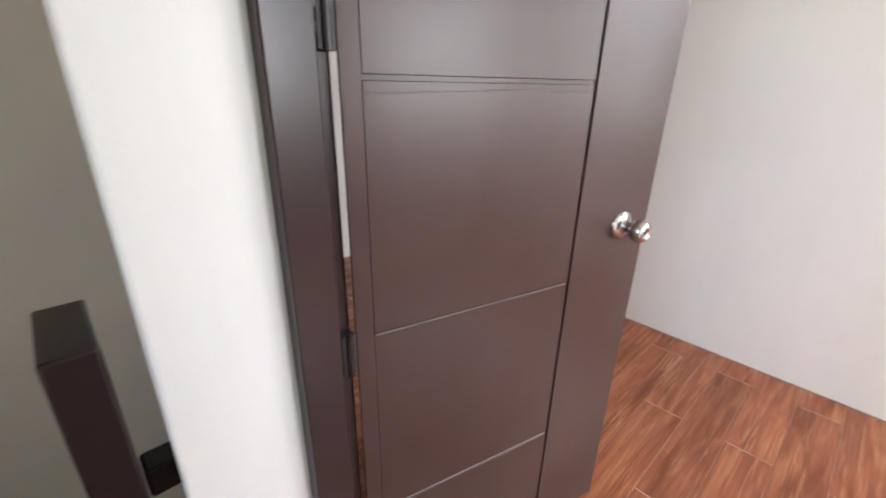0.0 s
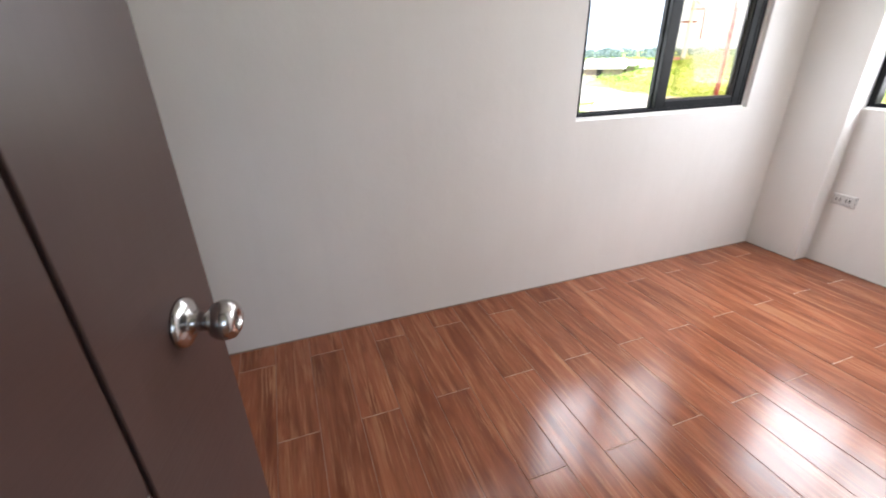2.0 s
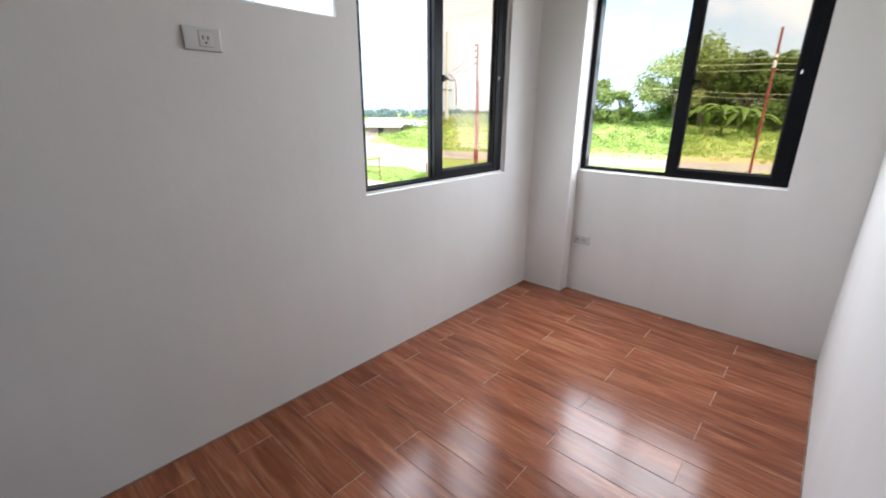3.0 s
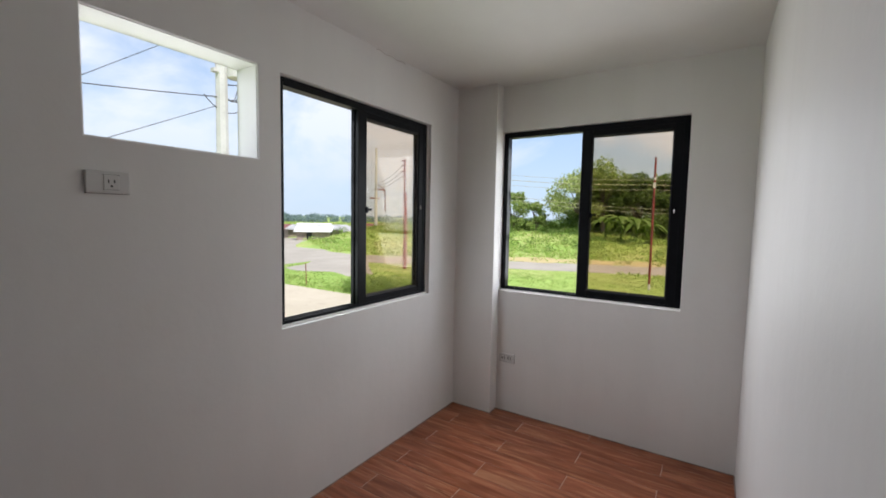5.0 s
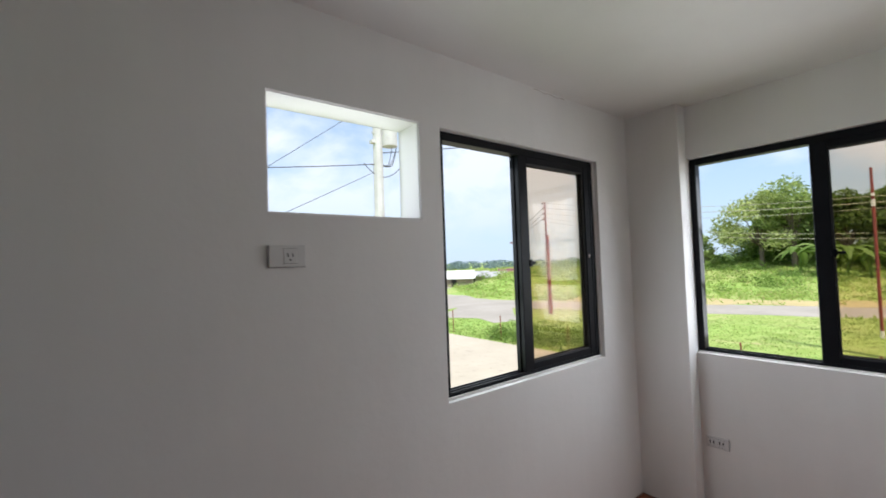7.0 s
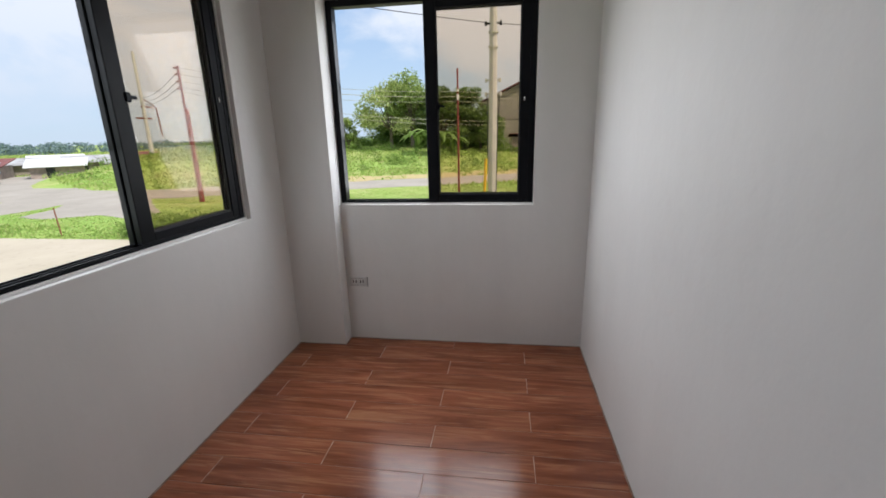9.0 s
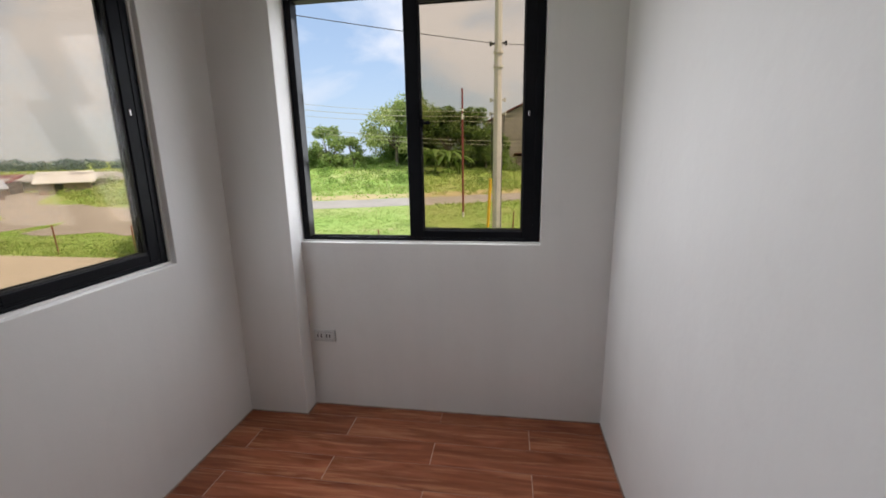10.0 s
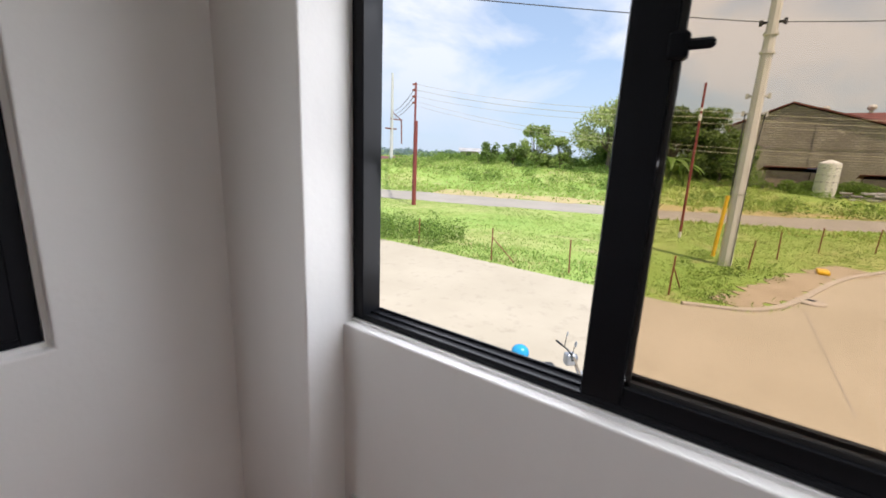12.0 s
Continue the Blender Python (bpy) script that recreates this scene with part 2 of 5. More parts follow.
def wall_with_holes(axis, face, back, a0, a1, z0, z1, holes):
    """A wall slab with rectangular holes through it, as one mesh of butted faces. axis: the one that the wall runs along."""
    bm = bmesh.new()
    xs = sorted({a0, a1, *(h[0] for h in holes), *(h[1] for h in holes)})
    zs = sorted({z0, z1, *(h[2] for h in holes), *(h[3] for h in holes)})

    def solid(i, k):
        if i < 0 or k < 0 or i >= len(xs) - 1 or k >= len(zs) - 1:
            return False
        cx, cz = (xs[i] + xs[i + 1]) / 2, (zs[k] + zs[k + 1]) / 2
        return not any(h[0] < cx < h[1] and h[2] < cz < h[3] for h in holes)

    verts = {}

    def v(a, d, z):
        key = (round(a, 5), round(d, 5), round(z, 5))
        if key not in verts:
            verts[key] = bm.verts.new((a, d, z) if axis == "x" else (d, a, z))
        return verts[key]

    for i in range(len(xs) - 1):
        for k in range(len(zs) - 1):
            if not solid(i, k):
                continue
            p, q, s, t = xs[i], xs[i + 1], zs[k], zs[k + 1]
            for d in (face, back):
                bm.faces.new((v(p, d, s), v(q, d, s), v(q, d, t), v(p, d, t)))
            for di, dk, a, b in ((-1, 0, (p, s), (p, t)), (1, 0, (q, s), (q, t)), (0, -1, (p, s), (q, s)), (0, 1, (p, t), (q, t))):
                if not solid(i + di, k + dk):
                    bm.faces.new((v(a[0], face, a[1]), v(b[0], face, b[1]), v(b[0], back, b[1]), v(a[0], back, a[1])))
    bmesh.ops.recalc_face_normals(bm, faces=bm.faces)
    # softly worn edges round the holes
    sharp = [e for e in bm.edges if len(e.link_faces) == 2 and e.calc_face_angle(0) > 1.0]
    bmesh.ops.bevel(bm, geom=sharp, offset=0.004, segments=2, affect="EDGES", profile=0.5)
    return bm


# ---- the room ----
N, E, S, W = 2.56, 3.256, 0.725, -2.1
TOP = 2.40
N_OUT, E_OUT, S_OUT = 2.72, 3.416, 0.59
W1 = (1.609, 2.797, 0.915, 2.077)
AC = (0.901, 1.50, 1.682, 2.081)
W2 = (1.047, 2.240, 0.916, 2.078)
DOOR = (-0.07, 0.64, 2.06)

SKIN = 0.092


def wider(h):
    return (h[0] - 0.06, h[1] + 0.06, h[2] - 0.06, h[3] + 0.06)


tagged(link("wall_north", wall_with_holes("x", N, N + SKIN, W - 0.15, E + SKIN, -0.3, 2.6, [W1, AC]), WALL), "white painted wall with a window and a vent opening", "wall", kind="structure")
tagged(link("wall_north_render", wall_with_holes("x", N + SKIN, N_OUT, W - 0.15, E_OUT, -0.3, 2.6, [wider(W1), AC]), WALL), "white outer render of the wall, set back round the window", "wall", kind="structure")
tagged(link("wall_east", wall_with_holes("y", E, E + SKIN, -2.0, N - 0.001, -0.3, 2.6, [W2]), WALL), "white painted wall with a sliding window", "wall", kind="structure")
tagged(link("wall_east_render", wall_with_holes("y", E + SKIN, E_OUT, -2.0, N + SKIN - 0.001, -0.3, 2.6, [wider(W2)]), WALL), "white outer render of the wall, set back round the window", "wall", kind="structure")
tagged(link("wall_south", wall_with_holes("x", S, S_OUT, W - 0.15, E - 0.001, -0.3, 2.6, [(DOOR[0] - 0.095, DOOR[1] + 0.05, -0.31, DOOR[2] + 0.05)]), WALL),
       "white painted wall with the doorway", "wall", kind="structure")
tagged(link("wall_west", boxes((W - 0.15, S + 0.001, -0.3, W, N - 0.001, 2.6)), WALL), "plain white painted wall", "wall", kind="structure")
tagged(link("wall_corner_column", boxes((3.15, 2.2385, -0.01, E + 0.029, N + 0.01, TOP + 0.01), bevel=0.004, segs=2), WALL), "white painted corner column standing proud of the wall", "wall", kind="structure")
vy0, vy1 = N + 0.010, N_OUT - 0.010
tagged(link("vent_reveal", boxes((AC[0] - 0.001, vy0, AC[2] - 0.001, AC[0] + 0.003, vy1, AC[3] + 0.001), (AC[1] - 0.003, vy0, AC[2] - 0.001, AC[1] + 0.001, vy1, AC[3] + 0.001),
                               (AC[0] + 0.003, vy0, AC[3] - 0.003, AC[1] - 0.003, vy1, AC[3] + 0.001), (AC[0] + 0.003, vy0, AC[2] - 0.001, AC[1] - 0.003, vy1, AC[2] + 0.003)), WALL), "white plaster lining of the vent opening", "trim", kind="structure")
tagged(link("ceiling", boxes((W - 0.15, -2.0, TOP, E_OUT, N_OUT, TOP + 0.15)), CEIL), "plain white painted ceiling", "ceiling", kind="structure")

for name, spec in (("trim_north", (W, N - 0.006, -0.002, 3.15, N + 0.002, 0.004)), ("trim_east", (E - 0.006, S, -0.002, E + 0.002, 2.2385, 0.004)), ("trim_south", (0.70, S - 0.002, -0.002, E, S + 0.006, 0.004)),
                   ("trim_column_west", (3.144, 2.2385, -0.002, 3.152, N, 0.004)), ("trim_column_south", (3.144, 2.2325, -0.002, E, 2.2405, 0.004))):
    tagged(link(name, boxes(spec), DARK_GROUT), "dark dirty grout line along the wall", "trim", kind="structure")

crack = bmesh.new()
rk = random.Random(5)
pts = [(2.24 + 0.022 * i, N - 0.0006, TOP - 0.012 + 0.006 * math.sin(i * 1.3) + rk.uniform(-0.002, 0.002)) for i in range(13)]
for p, q in zip(pts, pts[1:]):
    add_tube(crack, p, q, 0.0011, 0.0011, 4)
tagged(link("trim_crack", crack, DARK_GROUT), "hairline crack in the plaster under the ceiling", "crack", kind="structure")

# the hall before the door
# unseen wall; its opening is added to hold the hall lamp
tagged(link("wall_hall_south", wall_with_holes("x", -1.9, -2.05, W - 0.15, E_OUT, -3.0, 2.6, [(0.25, 1.55, 0.9, 2.1)]), HALL_WALL), "beige painted hall wall with an added opening, out of view", "wall", kind="structure")
tagged(link("wall_hall_west", boxes((-1.45, -1.9, -3.0, -1.3, S_OUT - 0.002, TOP)), HALL_WALL), "beige painted stairwell wall", "wall", kind="structure")
tagged(link("wall_hall_east", boxes((2.0, -1.9, -0.3, 2.15, S_OUT - 0.002, TOP)), HALL_WALL), "beige painted hall wall", "wall", kind="structure")
tagged(link("wall_hall_column", boxes((-0.145, 0.408, -3.0, -0.10, S_OUT + 0.004, TOP), bevel=0.006, segs=2), WALL), "white painted column beside the door", "wall", kind="structure")
tagged(link("floor_hall", boxes((-0.30, -1.9, -0.2, 2.0, S_OUT, -0.004)), GROUT), "tan hall floor slab", "floor", kind="structure")


# the storey below, which carries the room
LOW = -2.85
for name, spec in (("wall_lower_north", (W - 0.15, N, LOW, E_OUT, N_OUT, -0.3)), ("wall_lower_east", (E, -2.05, LOW, E_OUT, N, -0.3)), ("wall_lower_south", (W - 0.15, -2.2, LOW, E_OUT, -2.05, -0.3)), ("wall_lower_west", (W - 0.15, -2.05, LOW, W, N, -0.3))):
    tagged(link(name, boxes(spec), WALL), "plain white wall of the lower storey", "wall", kind="structure")
tagged(link("floor_side", boxes((2.0, -1.9, -0.2, E, S_OUT, -0.004)), GROUT), "tan floor slab beside the hall", "floor", kind="structure")

# ---- floor of wood-look tiles ----
floor = tagged(link("floor", boxes((W, S - 0.135, -0.2, E, N, -0.0012)), GROUT), "glossy red-brown wood-look tile floor", "floor", kind="structure")
PITCH, LONG, GAP = 0.1482, 0.886, 0.0026
plank_meshes = {}


def plank_mesh(w, d):
    key = (round(w, 4), round(d, 4))
    if key not in plank_meshes:
        bm = boxes((-w / 2, -d / 2, -0.008, w / 2, d / 2, 0.0))
        tops = [e for e in bm.edges if all(v.co.z > -0.001 for v in e.verts)]
        bmesh.ops.bevel(bm, geom=tops, offset=0.0008, segments=1, affect="EDGES")
        me = bpy.data.meshes.new("plank")
        bm.to_mesh(me)
        bm.free()
        me.materials.append(PLANK)
        plank_meshes[key] = me
    return plank_meshes[key]


def lay_planks():
    ends = bmesh.new()
    k0 = math.floor((W - 0.49) / PITCH)
    k1 = math.ceil((E - 0.49) / PITCH)
    for k in range(k0, k1):
        x0, x1 = 0.49 + k * PITCH, 0.49 + (k + 1) * PITCH
        x0, x1 = max(x0, W + 0.004), min(x1, E - 0.004)
        if x1 - x0 < 0.01:
            continue
        y = (1.525 if k % 2 == 0 else 1.968) - 3 * LONG
        while y < N:
            y0, y1 = max(y, S - 0.13), min(y + LONG, N - 0.004)
            if y1 - y0 > 0.01:
                ob = new("plank", plank_mesh(x1 - x0 - GAP, y1 - y0 - GAP))
                ob.parent = floor
                ob.location = ((x0 + x1) / 2, (y0 + y1) / 2, random.uniform(-0.0004, 0.0004))
                ob.rotation_euler = (random.uniform(-0.0012, 0.0012), random.uniform(-0.0025, 0.0025), 0)
                if y > S and W + 0.1 < x0 < E - 0.1:
                    add_box(ends, x0 + 0.006, y - 0.0016, -0.004, x1 - 0.006, y + 0.0016, -0.0003)
            y += LONG
    link("end_joint", ends, PALE_GROUT, floor, "pale grout in the end joints")

# ---- windows ----


def sliding_window(name, m, width, height, slide=0.0, latch=None):
    """A black sliding window, its two sashes pushed to one side. Local x runs along the wall (seen from the room, to the right), y outwards, z up."""
    win = empty(name, m, "black aluminium sliding window with bronze glass, slid half open", "window", kind="structure")
    f = 0.034
    part("window_frame", boxes((0, 0.03, 0, f, 0.090, height), (width - f, 0.03, 0, width, 0.090, height),
                               (f, 0.03, height - 0.038, width - f, 0.090, height), (f, 0.03, 0, width - f, 0.090, 0.011), bevel=0.002), ALU, win)
    part("track", boxes((f, 0.032, 0.011, width - f, 0.035, 0.016), (f, 0.0585, 0.011, width - f, 0.0605, 0.016), (f, 0.086, 0.011, width - f, 0.090, 0.017)), ALU, win)
    for name2, dy, shift in (("sash", 0.033, 0.0), ("sash", 0.061, -0.006)):
        x0, x1 = width * 0.5 - 0.070 + slide + shift, width - f + 0.004
        z0, z1 = 0.014, height - 0.035
        meet, st, rail = 0.066, 0.052, 0.036
        sash = part(name2, boxes((x0, dy, z0, x0 + meet, dy + 0.026, z1), (x1 - st, dy, z0, x1, dy + 0.026, z1),
                                 (x0 + meet, dy + 0.001, z0, x1 - st, dy + 0.025, z0 + rail), (x0 + meet, dy + 0.001, z1 - rail, x1 - st, dy + 0.025, z1), bevel=0.0025), ALU, win)
        part("glazing_bead", boxes((x0 + meet, dy + 0.008, z0 + rail, x0 + meet + 0.008, dy + 0.020, z1 - rail), (x1 - st - 0.008, dy + 0.008, z0 + rail, x1 - st, dy + 0.020, z1 - rail),
                                   (x0 + meet, dy + 0.008, z0 + rail, x1 - st, dy + 0.020, z0 + rail + 0.008), (x0 + meet, dy + 0.008, z1 - rail - 0.008, x1 - st, dy + 0.020, z1 - rail)), RUBBER, sash)
        pane = part("pane", boxes((x0 + meet - 0.004, dy + 0.011, z0 + rail - 0.004, x1 - st + 0.004, dy + 0.016, z1 - rail + 0.004)), GLASS, sash, "bronze tinted glass pane")
        pane.visible_shadow = False
        if dy < 0.05:
            # the latch tongue on the meeting stile, and the finger pull on the outer one
            if latch:
                bm = boxes((x0 + meet - 0.010, dy - 0.006, latch, x0 + meet + 0.016, dy + 0.012, latch + 0.036), bevel=0.004)
                add_box(bm, x0 + meet + 0.010, dy - 0.003, latch + 0.012, x0 + meet + 0.046, dy + 0.008, latch + 0.026, bevel=0.004)
                part("latch", bm, ALU, sash, "black latch tongue")
            part("finger_pull", boxes((x1 - 0.036, dy - 0.006, height * 0.5, x1 - 0.027, dy + 0.002, height * 0.5 + 0.024), bevel=0.003, segs=2), STEEL, sash, "small steel finger pull")
    return win


sliding_window("window_1", pose(W1[0] + 0.002, N, W1[2] + 0.011), W1[1] - W1[0] - 0.012, W1[3] - W1[2] - 0.013, 0.004, 0.541)
sliding_window("window_2", pose(E, W2[1] - 0.002, W2[2] + 0.008, 0, 0, -90), W2[1] - W2[0] - 0.004, W2[3] - W2[2] - 0.010, 0.038, 0.541)
tagged(link("window_sill_north", boxes((W1[0] + 0.001, N + 0.024, W1[2] - 0.004, W1[1] - 0.001, N + 0.0905, W1[2] + 0.0105), (W1[1] - 0.0095, N + 0.024, W1[2] + 0.0105, W1[1] + 0.004, N + 0.0905, W1[3] - 0.001)), WALL), "white plastered bed under the window frame", "sill", kind="structure")
tagged(link("window_sill_east", boxes((E + 0.024, W2[0] + 0.001, W2[2] - 0.004, E + 0.0905, W2[1] - 0.001, W2[2] + 0.0075)), WALL), "white plastered bed under the window frame", "sill", kind="structure")

# ---- sockets ----


def wall_socket(m, width, height, outlets, label):
    """A white socket plate. Local x along the wall, -y into the room."""
    s = empty("wall_socket", m, label, "socket")
    part("plate", boxes((-width / 2, -0.011, -height / 2, width / 2, 0.001, height / 2), bevel=0.004, segs=2), PLASTIC, s)
    # the plate's shadow below and at one side, built as dark strips
    part("plate_shade", boxes((-width / 2 + 0.001, -0.0025, -height / 2 - 0.0012, width / 2 - 0.001, 0.0006, -height / 2 + 0.002), (width / 2 - 0.002, -0.0025, -height / 2, width / 2 + 0.0012, 0.0006, height / 2)), DARK, s, "dark strip in place of the plate's shadow")
    for cx in outlets:
        ins = part("insert", boxes((cx - 0.021, -0.0135, -height * 0.33, cx + 0.021, -0.009, height * 0.33), bevel=0.0015), PLASTIC, s)
        # edge shadow above and below the insert, built as grey strips
        for dz in (-0.332, 0.332):
            part("insert_rim", boxes((cx - 0.0225, -0.0118, height * dz - 0.0009, cx + 0.0225, -0.0105, height * dz + 0.0009)), DULL_STEEL, ins, "thin grey strip in place of the insert's edge shadow")
        slots = ((-0.008, 0.003, 0.0034, 0.012), (0.008, 0.003, 0.0034, 0.012), (0.0, -0.012, 0.006, 0.006)) if len(outlets) == 1 else ((-0.009, 0.002, 0.0062, 0.019), (0.009, 0.002, 0.0062, 0.019))
        for dx, dz, w, h in slots:
            part("slot", boxes((cx + dx - w / 2, -0.0145, dz - h / 2, cx + dx + w / 2, -0.013, dz + h / 2)), DARK, ins)
    return s


wall_socket(pose(0.955, N, 1.539), 0.120, 0.072, (0.008,), "white single wall socket plate below the vent opening")
wall_socket(pose(E, 2.155, 0.409, 0, 0, -90), 0.118, 0.066, (-0.024, 0.024), "white double wall socket plate near the floor")

# ---- door ----
door_frame = tagged(new("door_frame"), "dark brown painted wooden door frame", "door frame", kind="structure")
hx, rx = DOOR[0], DOOR[1]
part("hinge_jamb", boxes((hx - 0.05, S_OUT - 0.003, -0.003, hx, 0.658, DOOR[2] + 0.05), (hx - 0.05, 0.657, -0.003, hx - 0.027, 0.690, DOOR[2] + 0.05), bevel=0.003, segs=2), FRAME_ENAMEL, door_frame)
part("latch_jamb", boxes((rx, S_OUT - 0.003, -0.003, rx + 0.05, 0.658, DOOR[2] + 0.05), (rx + 0.022, 0.658, -0.003, rx + 0.05, S + 0.003, DOOR[2] + 0.05), bevel=0.003, segs=2), JAMB_ENAMEL, door_frame)
part("head_jamb", boxes((hx + 0.001, S_OUT - 0.003, DOOR[2], rx - 0.001, 0.658, DOOR[2] + 0.05), (hx, 0.658, DOOR[2] + 0.022, rx, S + 0.003, DOOR[2] + 0.05), bevel=0.003, segs=2), JAMB_ENAMEL, door_frame)
part("strike_plate", boxes((rx + 0.019, 0.672, 0.88, rx + 0.0235, 0.712, 0.99), bevel=0.001), STEEL, door_frame, "steel strike plate")

ANGLE = -14.4
door = empty("door_1", pose(-0.0775, 0.6905, 0.008, 0, 0, ANGLE), "dark brown panelled wooden door standing open, steel knob", "door", kind="structure")
DW, DH, DT = 0.728, 2.03, 0.034
GROOVES = (0.358, 0.797, 1.219, 1.65)
VG = 0.494


def door_leaf():
    """The leaf runs along local y from the hinge; its outer face looks along +x."""
    bm = bmesh.new()
    g, d = 0.0038, 0.006
    zs = [0.0, *GROOVES, DH]
    # core, then the boards on both faces with grooves between them
    add_box(bm, -DT + d, 0.026, 0.0, -d, DW, DH)
    for x0, x1 in ((-d, 0.0), (-DT, -DT + d)):
        add_box(bm, x0, 0.0 if x1 == 0.0 else 0.026, 0.0, x1, 0.032, DH, bevel=0.0012)
        add_box(bm, x0, VG + g, 0.0, x1, DW, DH, bevel=0.0012)
        for a, b in zip(zs, zs[1:]):
            add_box(bm, x0, 0.032, a + (g if a else 0), x1, VG - g, b - (g if b < DH else 0), bevel=0.0012)
    return bm


part("leaf", door_leaf(), ENAMEL, door)
# paint drips under the upper groove
DRIP = bmesh.new()
for y0, y1, z in ((0.036, 0.16, 1.1985), (0.12, 0.25, 1.2005), (0.24, 0.33, 1.2035), (0.33, 0.478, 1.2055), (0.36, 0.47, 1.2005), (0.40, 0.475, 1.2020)):
    add_box(DRIP, -0.0004, y0, z, 0.0007, y1, z + 0.0013, bevel=0.0003)
part("paint_runs", DRIP, ENAMEL, door, "runs of thick brown paint")


def knob(side):
    prof = [(0.0335, 0.0), (0.0335, 0.003), (0.030, 0.007), (0.020, 0.010), (0.0125, 0.013), (0.0115, 0.028), (0.014, 0.033), (0.0225, 0.039), (0.0262, 0.048),
            (0.0262, 0.055), (0.0235, 0.063), (0.017, 0.068), (0.009, 0.069), (0.008, 0.066), (0.001, 0.066)]
    turn = pose(0 if side > 0 else -DT, 0.640, 0.915, 0, 90 if side > 0 else -90, 0)
    return lathe(prof, 28, turn)


k = part("knob", knob(1), STEEL, door, "brushed steel round knob", smooth=True)
part("keyhole", boxes((0.0655, 0.6375, 0.909, 0.0668, 0.6425, 0.921)), DARK, k)
part("knob", knob(-1), STEEL, door, "brushed steel round knob", smooth=True)
part("latch_plate", boxes((-DT + 0.008, DW - 0.001, 0.885, -0.008, DW + 0.0015, 0.945), bevel=0.0005), STEEL, door, "steel latch plate")
for z in (0.24, 1.80):
    bm = boxes((-0.030, 0.022, z - 0.045, -0.006, 0.0255, z + 0.045))
    add_tube(bm, (-0.020, 0.016, z - 0.045), (-0.020, 0.016, z + 0.045), 0.008)
    part("hinge", bm, DARK, door, "black painted butt hinge")

for z, h in ((0.782, 0.040), (1.308, 0.050)):
    hinge = part("hinge", boxes((hx - 0.030, 0.660, z - h, hx - 0.004, 0.6885, z + h), bevel=0.002), DARK, door_frame, "black painted butt hinge")
    part("knuckle", tubes(((hx - 0.003, 0.674, z - h), (hx - 0.003, 0.674, z + h), 0.0065)), JAMB_ENAMEL, hinge)
    for dz in (-0.6, -0.05, 0.5) if z > 1 else ():
        part("screw", boxes((hx - 0.009, 0.6585, z + dz * h, hx - 0.003, 0.6602, z + dz * h + 0.012), bevel=0.0006), DULL_STEEL, hinge, "bare steel screw head")
CAULK = Mat("pale_groove_dust", (0.24, 0.20, 0.18), 0.8).m
for z in GROOVES[:2]:
    part("groove_dust", boxes((-0.0042, 0.036, z - 0.0020, -0.0012, VG - 0.004, z - 0.0004)), CAULK, door, "pale dust line in the groove")

# ---- stair rail in the hall ----
rail = empty("stair_railing", pose(-0.22, 0.337, -0.004), "dark brown wooden stair railing with newel post", "railing")
part("newel_post", boxes((-0.085, -0.030, 0.0, 0.085, 0.030, 0.916), bevel=0.005, segs=2), JAMB_ENAMEL, rail)
part("handrail", boxes((-0.075, 0.032, 0.55, -0.020, 0.085, 0.61), bevel=0.006, segs=2), JAMB_ENAMEL, rail)
for i in range(6):
    z0 = -0.004 - 0.18 * (i + 1)
    tagged(link("stair_step", boxes((-0.31 - 0.25 * (i + 1), -0.6, z0 - 0.3, -0.31 - 0.25 * i, S_OUT - 0.003, z0), bevel=0.004), HALL_WALL), "beige painted concrete stair step", "step", group="stair steps", kind="structure")

# ---- ledge outside the vent opening ----
bm = boxes((0.90, N_OUT + 0.001, 1.655, 1.196, N_OUT + 0.20, 1.672), (0.90, N_OUT + 0.19, 1.672, 1.196, N_OUT + 0.20, 1.73), bevel=0.002)
tagged(link("vent_bracket", bm, speckled("weathered_brown_steel", (0.30, 0.22, 0.20), (0.22, 0.16, 0.15), 20, 0.6, 90, 0.2).m), "weathered brown steel bracket outside the vent opening", "bracket")

# ---- outdoors: materials ----
G = -2.8
OUT = Vector((2.6, 1.5, 1.3))


def grass_ground():
    m = Mat("grass_ground", (0.10, 0.17, 0.03), 0.9, spec=0.2)
    v = m.coords()
    broad, mid, fine = m.noise(v, 0.11, 5), m.noise(v, 0.9, 5), m.noise(v, 9.0, 4)
    c = m.ramp(broad, (0.34, (0.21, 0.34, 0.075)), (0.50, (0.30, 0.40, 0.11)), (0.64, (0.41, 0.40, 0.17)))
    c = m.mix(m.ramp(mid, (0.42, grey(0.0)), (0.68, grey(0.8))), c, (0.19, 0.27, 0.05))
    c = m.mix(m.ramp(fine, (0.40, grey(0.5)), (0.6, grey(0.0))), c, (0.18, 0.26, 0.045))
    bare = m.noise(m.coords(shift=(41.0, 13.0, 0.0)), 0.42, 6, 0.65)
    c = m.mix(m.ramp(bare, (0.60, grey(0.0)), (0.70, grey(0.75))), c, (0.40, 0.31, 0.19))
    m.base(c)
    m.bump(fine, 0.5, 0.06)
    return m


